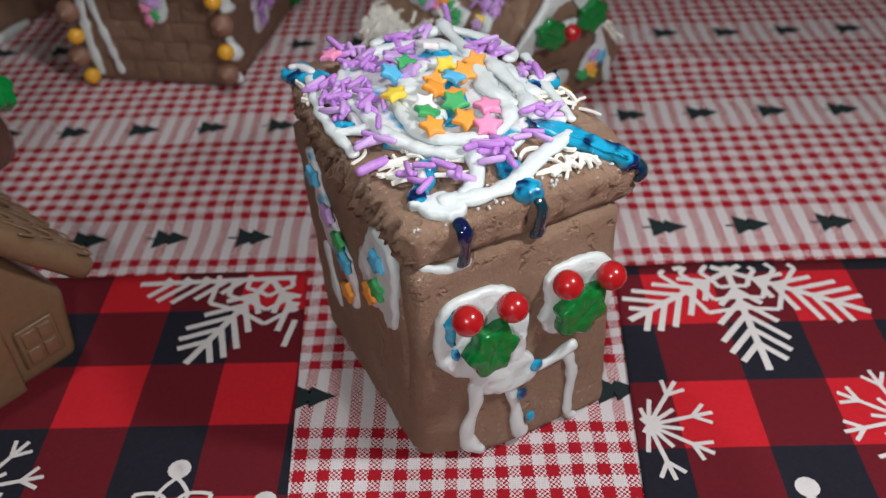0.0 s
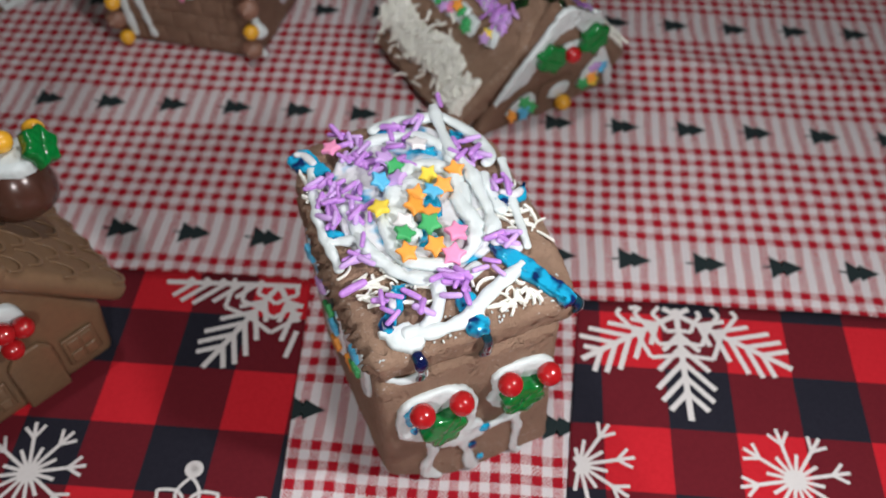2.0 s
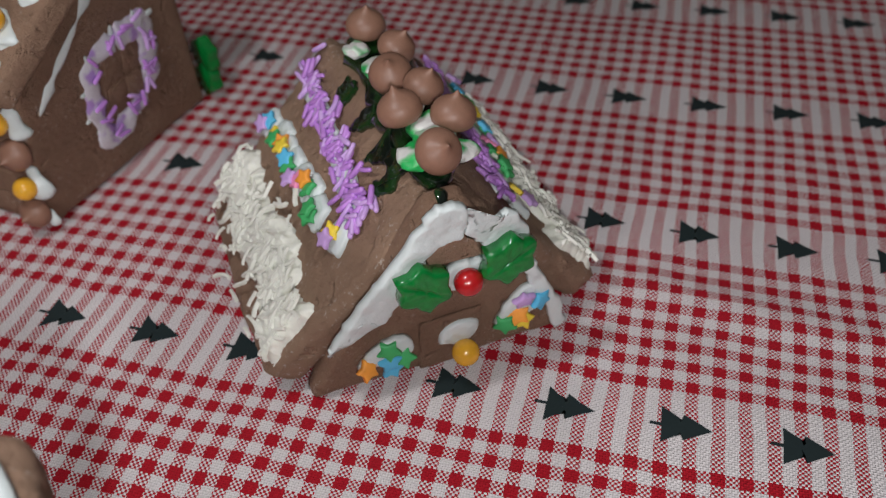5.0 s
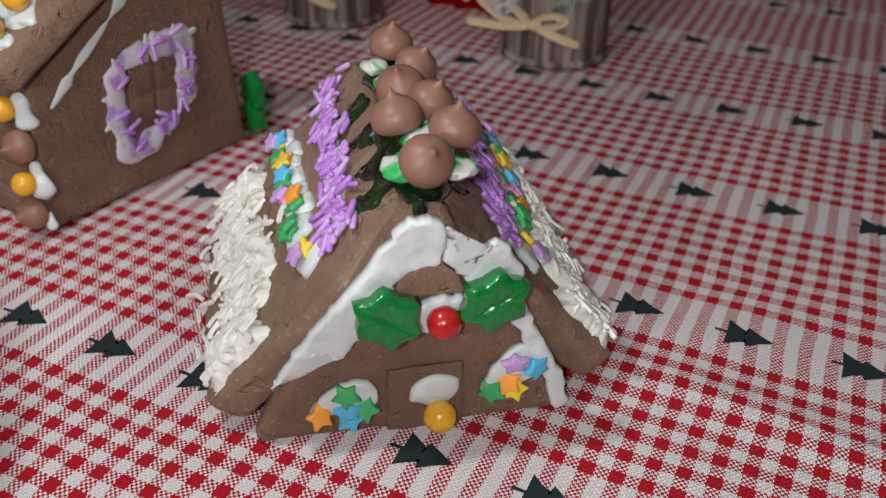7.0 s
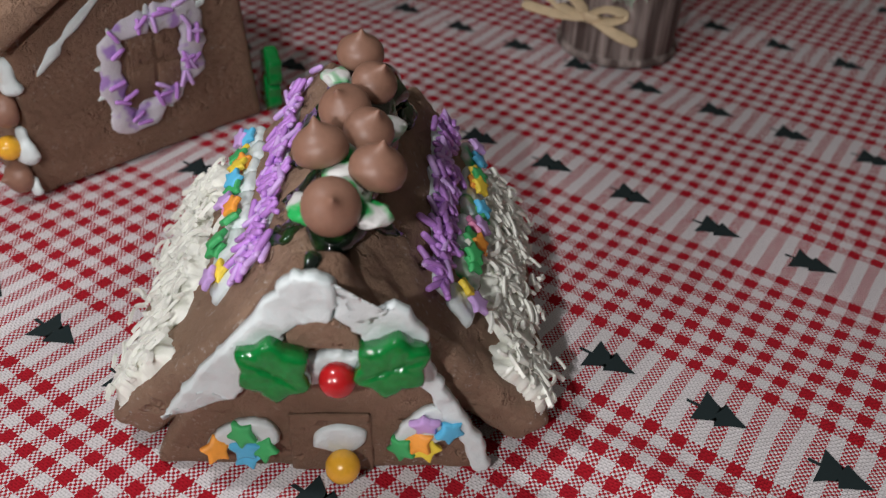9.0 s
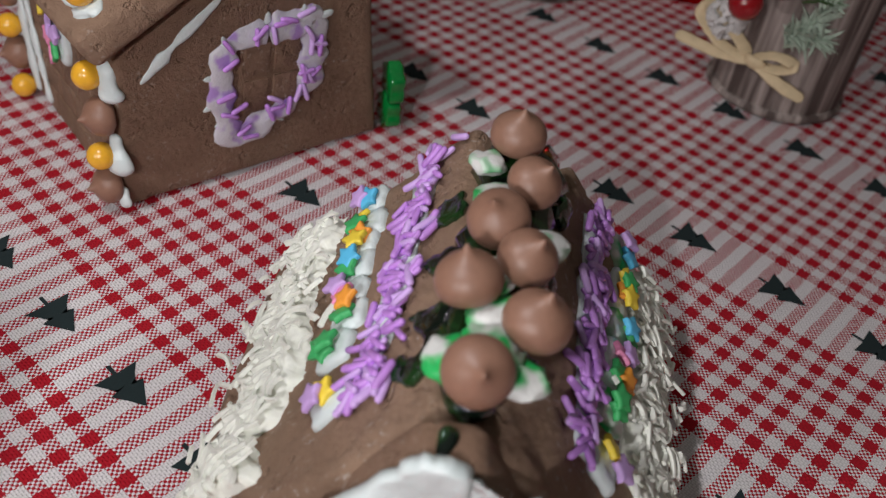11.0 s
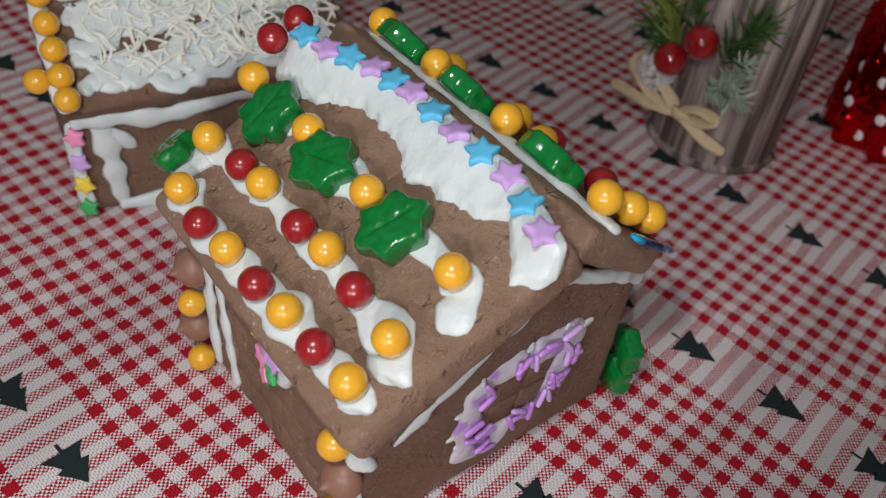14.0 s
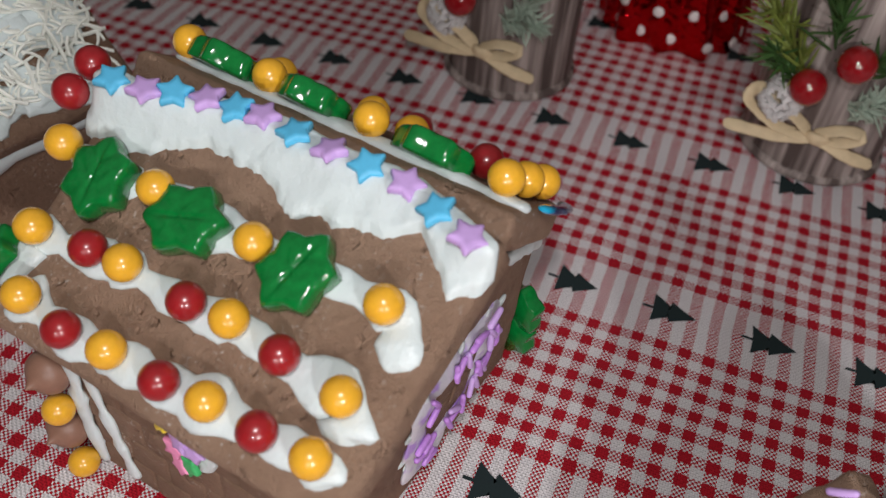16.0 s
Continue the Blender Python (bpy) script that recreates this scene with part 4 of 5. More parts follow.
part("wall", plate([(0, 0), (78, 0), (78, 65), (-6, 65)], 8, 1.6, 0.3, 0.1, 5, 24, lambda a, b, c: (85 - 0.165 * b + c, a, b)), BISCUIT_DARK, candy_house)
# pressed blocks in the long wall
for row in range(5):
    for k in range(6):
        y0 = 4 + k * 12.4 + (row % 2) * 6
        if y0 > 66:
            continue
        z0 = 2 + row * 10.6
        part("brick", plate([(y0, z0), (y0 + 11.4, z0), (y0 + 11.4, z0 + 9.6), (y0, z0 + 9.6)], 1.6, 0.8, 0, warp=lambda a, b, c: (0.9 - c, a, b)), BISCUIT_DARK, long_wall)


def roof_3(a, b, c):
    """Down the slope a, along the ridge b, over the surface c."""
    return (43.0 - 0.854 * a - 0.52 * c, b - 0.05 * (64 - a), 98.2 - 0.52 * a + 0.854 * c)


part("roof_panel", plate([(0, -12.5), (64, -12.0), (64.5, 30), (64, 82), (0, 88)], 11, 2.6, 0.35, 0.1, 3.2, 25, lambda a, b, c: roof_3(a, b, c - 11)), BISCUIT, candy_house)


def back_3(a, b, c):
    return (49.0 + 0.83 * a + 0.56 * c, b, 99.8 - 0.56 * a + 0.83 * c)


part("roof_panel", plate([(0, -14), (40, -12), (41, 30), (40, 84), (0, 88)], 9.5, 2.2, 0.35, 0.1, 4, 26, lambda a, b, c: back_3(a, b, c - 9.5)), BISCUIT, candy_house)

UP3 = (-0.52, 0, 0.854)


def spot_3(x, y, over):
    """The roof's surface below x, as a place `over` it."""
    a = (43.0 - x) / 0.854
    p = Vector((x, y + 1.4, 97.8 - 0.52 * a))
    return p + Vector(UP3) * over


ROW_A = ((-2.6, -4.6), (-3.3, 7.5), (-3.4, 20), (-4.4, 31.2), (-4.5, 45.2), (-5.5, 57.1), (-4.0, 70.4))
ROW_B = ((8.0, -3.9), (9.0, 11.3), (10.2, 24.8), (9.2, 35.2), (9.7, 52.9), (9.0, 62.3), (7.6, 77.5))
for row in (ROW_A, ROW_B):
    line = [spot_3(x - 0.6, y, 0.3) for x, y in row]
    line = [line[0] + Vector((-3 if row is ROW_A else -6, -3.5, -2.4 if row is ROW_A else -4.2))] + line + [line[-1] + Vector((1, 5, 0.6))]
    part("icing_line", bead(line, 4.5, UP3, 0.36, 0.34, 150 + row[0][0], 5, widths=(0.9, 1.2, 0.8, 1.15, 0.8, 1.1, 0.85, 1.15, 0.9)), ICING, candy_house)
    for k, (x, y) in enumerate(row):
        put("candy_ball", BALL_GOLD if k % 2 == 0 else BALL_MAROON, candy_house, seat(spot_3(x, y, 4.9), UP3, rnd.uniform(0, 360)))
ROW_C = ((24.2, -2.4), (24.0, 17.2), (23.6, 29.0), (23.2, 45.4), (24.2, 55.8), (22.8, 70.0), (24.0, 83.0))
part("icing_line", bead([spot_3(15, -8, 0.2), spot_3(20, -7.5, 0.2)] + [spot_3(x, y, 0.3) for x, y in ROW_C], 4.0, UP3, 0.38, 0.42, 160, 5), ICING, candy_house)
for k, (x, y) in enumerate(ROW_C):
    if k % 2 == 0:
        put("candy_ball", BALL_GOLD, candy_house, seat(spot_3(x, y, 4.9), UP3, rnd.uniform(0, 360)))
    else:
        put("holly_candy", HOLLY, candy_house, seat(spot_3(x - 1.6, y, 1.2), UP3, (0, 75, 0, 20, 0, 100)[k], 0, (1.12, 1.1, 1, 1.12, 1, 1.1)[k]))
put("holly_candy", HOLLY, candy_house, seat(spot_3(0, 83.5, 1.0), (-0.5, 0.5, 0.8), 50, 0, 0.9))
part("icing_patch", bent(puddle([(46, 80), (44, 90), (52, 92), (56, 84)], 1.6, 165), lambda a, b, c: roof_3(a, b - 4, c)), ICING, candy_house)

# thick icing and stars along the ridge
STAR_ROW = ((37.6, -9.8), (41, -1), (44, 8.3), (44, 17.5), (43.5, 26.5), (44, 36), (44.5, 45.2), (43.5, 51.5), (42.5, 58.7), (40, 66), (37.1, 72.1), (36, 80.6))
bm, nets = bmesh.new(), []
for j in range(130):
    # one spread band of icing, thin and ragged towards the front slope
    y = -16.5 + 103.5 * j / 129
    close = min(1.0, j / 11, (129 - j) / 8)
    close = (1 - (1 - close) ** 2) ** 0.5
    t = min(10.99, max(0.0, (y + 9.8) / 8.22))
    xs = STAR_ROW[int(t)][0] * (1 - t % 1) + STAR_ROW[int(t) + 1][0] * (t % 1) - 1
    wide = 2.6 * noise.noise(Vector((y * 0.07 + 0.3, 3.1, 0.4)))
    rag = 6.5 * noise.noise(Vector((y * 0.075 + 0.37, 0.6, 7.3))) + 2.4 * noise.noise(Vector((y * 0.23 + 0.2, 5.4, 0.7))) + 0.7 * noise.noise(Vector((y * 0.83, 5.4, 3.7)))
    x0 = xs - close * (5.4 + 3.4 * min(1, max(0, (y + 6) / 18)) + wide)
    x1 = xs + close * (5.2 + 0.8 * noise.noise(Vector((y * 0.2, 9, 0))))
    net = []
    for i in range(27):
        f = i / 26
        x = x0 + (x1 - x0) * f - close * rag * (1 - f) ** 4
        under = 98.2 - 0.609 * max(0.0, 43 - x) - 0.25 * max(0.0, x - 45)
        rim = min(1.0, f / 0.13, (1 - f) / 0.16, close * 1.4)
        rim = max(0.0, 1 - (1 - rim) ** 2) ** 0.5
        rise = min(1.0, (x - x0) / max(0.5, xs - x0))
        rise = (rise * rise * (3 - 2 * rise)) ** 1.8
        p = Vector((x * 0.13 + 0.4, y * 0.09 + 0.2, 2.4))
        lump = 0.6 * noise.noise(p) + 0.35 * noise.noise(p * 2.3) + 0.25 * noise.noise(p * 5)
        z = under + rim * (2.1 + max(0.0, 98.2 - under) * rise + lump + (0.9 if rise > 0.9 else 0.9 * rise)) - 0.8 * (1 - rim)
        net.append(bm.verts.new((x, y, z)))
    nets.append(net)
for p, q in zip(nets, nets[1:]):
    for i in range(26):
        bm.faces.new((p[i], p[i + 1], q[i + 1], q[i]))
part("ridge_icing", bm, ICING, candy_house, "thick white icing along the ridge")
for k, (x, y) in enumerate(STAR_ROW):
    n = (rnd.uniform(-0.35, 0.05), rnd.uniform(-0.3, 0.2), 1)
    put("star_sprinkle", STARS["lilac" if k % 2 == 0 else "blue"], candy_house, seat((x - 1, y, 100.6 + (0.3 if 2 < k < 10 else 0)), n, rnd.uniform(0, 72), 0, 1.48))
put("candy_ball", BALL_MAROON, candy_house, seat((30, 89.5, 97)))
put("candy_ball", BALL_MAROON, candy_house, seat((39, 91.5, 99)))

# row on the back slope, just past the ridge
UPB = (0.56, 0, 0.83)
part("icing_line", bead([back_3(11, y, 0.3) for y in (-13, -4, 12, 28, 44, 58, 70, 84)], 3.6, UPB, 0.45, 0.3, 200), ICING, candy_house)
for y in (80.9, 56.6, 28.1, -6.2):
    put("candy_ball", BALL_GOLD, candy_house, seat(back_3(9.5, y, 4.9), UPB))
for y, spin in ((69.2, 30), (43.7, 80), (11.8, 10)):
    put("holly_candy", HOLLY, candy_house, seat(back_3(9.5, y, 1.2), (0.78, 0, 0.62), spin, 0, 1.08))
for a, y in ((17, 21), (21.5, -6.8), (29, -8.4), (22, 62), (23, 35)):
    put("candy_ball", BALL_GOLD, candy_house, seat(back_3(a, y, 4.7), UPB))
for a, y in ((23, 4), (25, 24)):
    put("candy_ball", BALL_MAROON, candy_house, seat(back_3(a, y, 4.7), UPB))
part("blue_gel", bead([back_3(16, -14, 0.8), back_3(26, -15.5, 0.8), back_3(34, -14.5, 0.6), back_3(39, -12.5, 0.2)], 2.0, UPB, 0.5, seed=211), GEL_BLUE, candy_house, "glossy blue gel")

# gable: wreath, joints, window
part("icing_line", bead([gable_3(a, b, 0.4) for a, b in ((41, 78), (34, 70.5), (28, 65), (17, 55.5), (6.8, 45))], 1.7, GABLE3_N, 0.4, 0.6, 220, widths=(0.5, 1.0, 0.7, 1.1, 0.9)), ICING, candy_house)
part("icing_line", bead([gable_3(a, b, 0.6) for a, b in ((46, 85), (58, 78), (70, 71.5), (81, 64.5))], 2.2, GABLE3_N, 0.6, 0.3, 221), ICING, candy_house)
ring = ((46, 54.5), (55, 54), (61.5, 54), (62, 42), (60.5, 30), (49, 22), (36, 16.5), (31.5, 32), (33, 50), (46, 54.5))
part("icing_wreath", bead([gable_3(a, b, 0.6) for a, b in ring], 4.2, GABLE3_N, 0.26, 0.5, 222, 7), ICING_LILAC, candy_house, "lilac-stained white icing frame round the window")
for k in range(18):
    f = k / 18 * 9
    p, q = ring[int(f)], ring[int(f) + 1]
    a, b = p[0] + (q[0] - p[0]) * (f % 1), p[1] + (q[1] - p[1]) * (f % 1)
    w = math.atan2(b - 37, a - 47) + 0.7 * math.sin(k * 2.7)
    c, d = a + (4.6 + 1.4 * math.sin(k * 5.1)) * math.cos(w), b + (4.6 + 1.4 * math.sin(k * 5.1)) * math.sin(w)
    part("icing_spike", bead([gable_3(a + (c - a) * f, b + (d - b) * f, 0.4) for f in (0.3, 0.7, 1.15)], 1.3, GABLE3_N, 0.5, seed=230 + k, widths=(1.3, 0.8, 0.3)), ICING, candy_house)
for k in range(30):
    f = rnd.uniform(0, 8.99)
    p, q = ring[int(f)], ring[int(f) + 1]
    t = f - int(f)
    a, b = p[0] + (q[0] - p[0]) * t + rnd.gauss(0, 1.9), p[1] + (q[1] - p[1]) * t + rnd.gauss(0, 1.9)
    put("sprinkle", ROD if k % 3 else ROD_PALE, candy_house, seat(gable_3(a, b, 2.7), GABLE3_N, rnd.uniform(0, 180), 0, rnd.uniform(0.85, 1.05)))
window = part("window", plate([(37, 24), (58.5, 24), (58, 51), (37, 51)], 1.2, 0.6, 0.15, 0.2, 4, 27, lambda a, b, c: gable_3(a, b, c - 0.6)), BISCUIT_DARK, candy_house, "pressed biscuit window")
for a, b in ((38.5, 26), (48.5, 26), (38.5, 39), (48.5, 39)):
    part("pane", plate([(a, b), (a + 8.5, b), (a + 8.5, b + 11), (a, b + 11)], 0.9, 0.4, 0, warp=lambda p, q, c: gable_3(p, q, c + 0.3)), BISCUIT_DARK, window)

# corners of the long wall: drops, candies and icing
part("icing_line", bead([(-1.2, 73.5, 55), (-1.4, 72.5, 40), (-1.2, 73.5, 22), (-1.0, 71.5, 3)], 2.6, (-1, 0, 0), 0.5, 0.4, 241), ICING, candy_house)
for k, (z0, z1) in enumerate(((52, 40), (28, 15), (9, 3))):
    part("icing_blob", bead([(-0.6, -1, z0), (-1.2, -3.0, (z0 + z1) / 2), (-0.6, -4.0, z1)], (3.4, 3.0, 1.8)[k], (-0.8, -0.6, 0), 0.6, 0.35, 242 + k), ICING, candy_house)
for y, z in ((1, 47.5), (-0.5, 21.5), (77.5, 26), (75, 4.2)):
    put("candy_ball", BALL_GOLD, candy_house, seat((-5.2, y, z), (-1, 0, 0)))
for y, z in ((-0.5, 34.5), (1.5, 9), (79, 38), (80, 14)):
    put("chocolate_drop", KISS, candy_house, seat((-1.0, y, z), (-1, 0, 0.1), 0, 0, 0.86))
part("icing_line", bead([(-1, 68, 52), (-1.2, 66, 36), (-1.2, 63, 20), (-1.0, 60, 4)], 2.2, (-1, 0, 0), 0.5, 0.4, 244), ICING, candy_house)
part("icing_patch", bent(puddle([(27, 40), (29, 51), (38, 52), (41, 44), (36, 34), (30, 34)], 1.8, 245), lambda a, b, c: (-1.0 - c, a, b)), ICING, candy_house)
for c, y, z in (("yellow", 40, 50), ("lilac", 35, 46), ("pink", 37, 42), ("green", 33, 38), ("pink", 36, 36), ("lilac", 31, 45)):
    put("star_sprinkle", STARS[c], candy_house, seat((-3.4, y, z), (-1, rnd.uniform(-0.3, 0.3), 0.1), rnd.uniform(0, 70), 0, 1.15))
for y, z in ((2.3, 17.5), (3.6, 6.0)):
    put("holly_candy", HOLLY, candy_house, seat((95.5, y - 3, z + 2), (1, -0.35, 0), 40 * y, 0, 1.0))

# ---- house with a coconut roof, behind ----
snow_house = thing("gingerbread_house", -0.260, 0.464, 70, "brown gingerbread house, roof scribbled with white icing and coconut", "gingerbread house", "gingerbread houses")
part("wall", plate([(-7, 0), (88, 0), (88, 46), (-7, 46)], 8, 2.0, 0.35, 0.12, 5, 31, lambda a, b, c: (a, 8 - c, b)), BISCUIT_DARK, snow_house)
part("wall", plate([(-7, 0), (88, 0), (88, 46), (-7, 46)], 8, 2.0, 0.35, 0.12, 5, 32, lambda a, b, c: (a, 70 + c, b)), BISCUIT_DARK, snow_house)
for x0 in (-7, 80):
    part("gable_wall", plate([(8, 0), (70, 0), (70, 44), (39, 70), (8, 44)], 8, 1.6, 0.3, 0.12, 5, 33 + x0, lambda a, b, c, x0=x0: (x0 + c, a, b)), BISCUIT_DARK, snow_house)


def roof_4(a, b, c):
    return (b, -6 + 0.8 * a - 0.6 * c, 45.5 + 0.6 * a + 0.8 * c)


part("roof_panel", plate([(0, -9), (56, -9), (56, 92), (0, 92)], 10, 2.6, 0.5, 0.12, 4, 35, lambda a, b, c: roof_4(a, b, c - 7)), BISCUIT_DARK, snow_house)
part("roof_panel", plate([(0, -9), (56, -9), (56, 92), (0, 92)], 10, 2.6, 0.5, 0.12, 5, 36, lambda a, b, c: (b, 84 - 0.8 * a + 0.6 * (c - 7), 45.5 + 0.6 * a + 0.8 * (c - 7))), BISCUIT_DARK, snow_house)
UP4 = (0, -0.6, 0.8)
for k, pts in enumerate((
    [(7, 4), (5, 14), (8, 24), (5, 36), (9, 48), (6, 60), (8, 72), (7, 84), (14, 86), (19, 70), (15, 56), (20, 40), (16, 24), (18, 4)],
    [(25, 0), (23, 18), (27, 36), (24, 52), (26, 70), (24, 86), (35, 87), (36, 66), (33, 50), (37, 30), (34, 12), (36, 0)],
    [(42, 2), (40, 20), (44, 40), (41, 60), (42, 84), (53, 86), (54, 44), (53, 0)],
)):
    part("icing_patch", bent(spread(pts, 1.8, 249 + k, 2.2, 1.6), lambda a, b, c: roof_4(a, b, c + 3.0)), ICING, snow_house)
for k in range(6):
    pts = []
    for j in range(16):
        b = -2 + j * 5.8
        a = 6 + k * 8.5 + 1.6 * math.sin(j * 2.1 + k) + 2.2 * math.sin(j * 0.8 + 2 * k)
        pts.append(roof_4(a, b, 3.3))
    part("icing_line", bead(pts, 3.2, UP4, 0.4, 0.5, 250 + k, 4), ICING, snow_house)
for k, (a0, a1) in enumerate(((12, 6), (16, 4), (14, 3), (20, 5), (10, 2))):
    b = 10 + 17 * k
    part("icing_spike", bead([roof_4(a0, b, 3.2), roof_4((a0 + a1) / 2, b + 2, 3.2), roof_4(a1, b + 1, 3)], 4.0, UP4, 0.35, 0.2, 260 + k, widths=(1.2, 0.8, 0.25)), ICING, snow_house)


def snow(r):
    b = r.uniform(6, 88)
    return roof_4(r.uniform(10, 52), b, 4.0 + abs(r.gauss(0, 0.8))), Vector(UP4) + Vector((r.uniform(-0.3, 0.3), r.uniform(-0.3, 0.3), 0))


heap = shred_heap(380, snow, 10, 41, 0.5, 0.06)
heap.materials.append(COCONUT)
tagged(put("shredded_coconut", heap, snow_house, Matrix(), "off-white shredded coconut"), kind="stuff")
part("icing_line", bead([roof_4(a, -7.5, 3.0) for a in (0, 14, 28, 42, 54)], 3.0, UP4, 0.5, 0.3, 270), ICING, snow_house)
for a in (3, 11, 20, 29, 39, 50):
    put("candy_ball", BALL_GOLD, snow_house, seat(roof_4(a, -6.5, 7.0), UP4, 0, 0, 1.0))
put("candy_ball", BALL_GOLD, snow_house, seat(roof_4(12, -13.5, 3.5), UP4))
part("icing_line", bead([(-7, -1.0, 40), (8, -1.5, 38.5), (26, -1.6, 36.5), (48, -1.2, 40), (80, -1.0, 41)], 3.4, (0, -1, 0), 0.5, 0.3, 271), ICING, snow_house)
part("icing_line", bead([(2, -1, 39), (4, -1.2, 24), (5, -1.2, 10), (6, -1.0, 2)], 3.0, (0, -1, 0), 0.4, 0.35, 272, widths=(1.8, 1.5, 0.8, 1.0)), ICING, snow_house)
part("icing_spike", bead([(3, -1, 33), (9, -1.2, 29), (13, -1, 25)], 3.0, (0, -1, 0), 0.35, 0.2, 273, widths=(1.5, 1.0, 0.3)), ICING, snow_house)
part("icing_line", bead([(4, -1.4, 2), (14, -1.8, 1.6), (30, -1.4, 1.5), (60, -1.2, 1.4)], 2.6, (0, -1, 0), 0.6, 0.3, 274), ICING, snow_house)
part("icing_line", bead([(-7.2, 0, 39), (-7.2, 0, 24), (-6.8, 0, 12), (-6, 0, 1.5)], 2.8, (-0.6, -0.8, 0), 0.45, 0.25, 275), ICING, snow_house)
for c, z in (("pink", 34.5), ("lilac", 24), ("yellow", 14.5), ("green", 4.5)):
    put("star_sprinkle", STARS[c], snow_house, seat((-6.2, -2.0, z), (-0.45, -0.9, 0.1), rnd.uniform(0, 70), 0, 1.35))

# ---- moulded chocolate house on the mat ----
choc_house = thing("chocolate_house", -0.124, 0.249, 50, "smooth moulded milk chocolate house with red candies over the door", "chocolate house", "gingerbread houses")
part("body", plate([(-56, 0), (0, 0), (3, 27), (-26, 73), (-59, 27)], 76, 3.0, 0.25, 0.06, 5, 51, lambda a, b, c: (a, 76 - c, b)), MOULDED_CHOCOLATE, choc_house)


def roof_5(side):
    def warp(a, b, c):
        s, h = 0.66, 0.751
        return (-26 + side * (s * a + h * c), b, 82.5 - h * a + s * c)
    return warp


for side in (-1, 1):
    lay = roof_5(side)
    up = (side * 0.751, 0, 0.66)
    panel = part("roof_panel", plate([(0, -9), (61, -9), (62, 22), (61, 84), (0, 84)], 9, 3.6, 0.3, 0.06, 5, 52 + side, lambda a, b, c, lay=lay: lay(a, b, c - 9)), MOULDED_CHOCOLATE, choc_house)
    for row in range(5):
        for k in range(7):
            y = -3 + 12.5 * k + (row % 2) * 6
            a = 8 + row * 11
            part("shingle", bead([lay(a, y - 5.2, 0.0), lay(a + 5, y - 4, 0.3), lay(a + 7.2, y, 0.5), lay(a + 5, y + 4, 0.3), lay(a, y + 5.2, 0.0)], 0.8, up, 0.45, 0.05, row + k), MOULDED_CHOCOLATE, panel)
frame_5 = part("window", plate([(-17.5, 7), (-4, 7), (-4, 23), (-17.5, 23)], 1.6, 0.9, 0, warp=lambda a, b, c: (a, -0.2 - c, b)), MOULDED_CHOCOLATE, choc_house, "moulded chocolate window")
for a, b in ((-16, 8.5), (-10.3, 8.5), (-16, 15.6), (-10.3, 15.6)):
    part("pane", plate([(a, b), (a + 4.9, b), (a + 4.9, b + 6), (a, b + 6)], 1.2, 0.8, 0, warp=lambda p, q, c: (p, -1.4 - c, q)), MOULDED_CHOCOLATE, frame_5)
part("door", plate([(-38, 0), (-20.5, 0), (-20.5, 26), (-24, 31), (-34, 31), (-38, 26)], 2.6, 1.2, 0.1, 0.1, 4, 55, lambda a, b, c: (a, -c, b)), MOULDED_CHOCOLATE, choc_house)
frame_6 = part("window", plate([(-53, 7), (-41, 7), (-41, 22), (-53, 22)], 1.6, 0.9, 0, warp=lambda a, b, c: (a, -0.2 - c, b)), MOULDED_CHOCOLATE, choc_house, "moulded chocolate window")
for a, b in ((-51.8, 8.2), (-46.6, 8.2), (-51.8, 15), (-46.6, 15)):
    part("pane", plate([(a, b), (a + 4.4, b), (a + 4.4, b + 5.8), (a, b + 5.8)], 1.2, 0.8, 0, warp=lambda p, q, c: (p, -1.4 - c, q)), MOULDED_CHOCOLATE, frame_6)
part("icing_patch", bent(puddle([(-37, 38), (-38, 48), (-32, 57), (-25, 55), (-23, 46), (-29, 38)], 2.4, 57), lambda a, b, c: (a, -0.4 - c, b)), ICING, choc_house)
for x, z in ((-32.5, 50), (-26, 47.5), (-32.5, 40.5)):
    put("candy_ball", BALL_RED, choc_house, seat((x, -6.2, z), (0, -1, 0)))
dome = part("chocolate_dome", bent(lathe(((0, 0), (11, 0), (13, 1.5), (13.5, 6), (12.5, 12), (9.5, 17.5), (5.5, 21), (2, 22.5), (0, 22.6)), 32), lambda x, y, z: (x + 2, y + 30, z + 65)), DARK_CHOCOLATE, choc_house, "glossy dark chocolate dome")
part("icing_patch", bent(puddle([(-6, 26), (2, 38), (14, 34), (15, 24), (4, 20)], 4.0, 60), lambda a, b, c: (a, b, 84 + c)), ICING, choc_house)
put("holly_candy", HOLLY, choc_house, seat((12, 25, 87), (0.55, -0.6, 0.7), 30, 0, 0.98))
put("candy_ball", BALL_GOLD, choc_house, seat((4, 32, 91.5)))
put("candy_ball", BALL_GOLD, choc_house, seat((16, 33, 88.5)))

# ---- bark cups with greenery, and the gift bag ----
def bark_material():
    m = Nodes("grey_bark")
    mapping = m.tree.nodes.new("ShaderNodeMapping")
    mapping.inputs["Scale"].default_value = (170, 170, 9)
    m.tree.links.new(m.coord.outputs["Object"], mapping.inputs[0])
    n = m.tree.nodes.new("ShaderNodeTexNoise")
    n.inputs["Scale"].default_value, n.inputs["Detail"].default_value = 1.0, 5
    m.tree.links.new(mapping.outputs[0], n.inputs["Vector"])
    col = m.mix(m.ramp(n.outputs[0], 0.42, 0.62), rgb(0.085, 0.062, 0.055), rgb(0.42, 0.36, 0.33))
    m.bump(n.outputs[0], 0.8, 0.002)
    return m.set(col, 0.8)


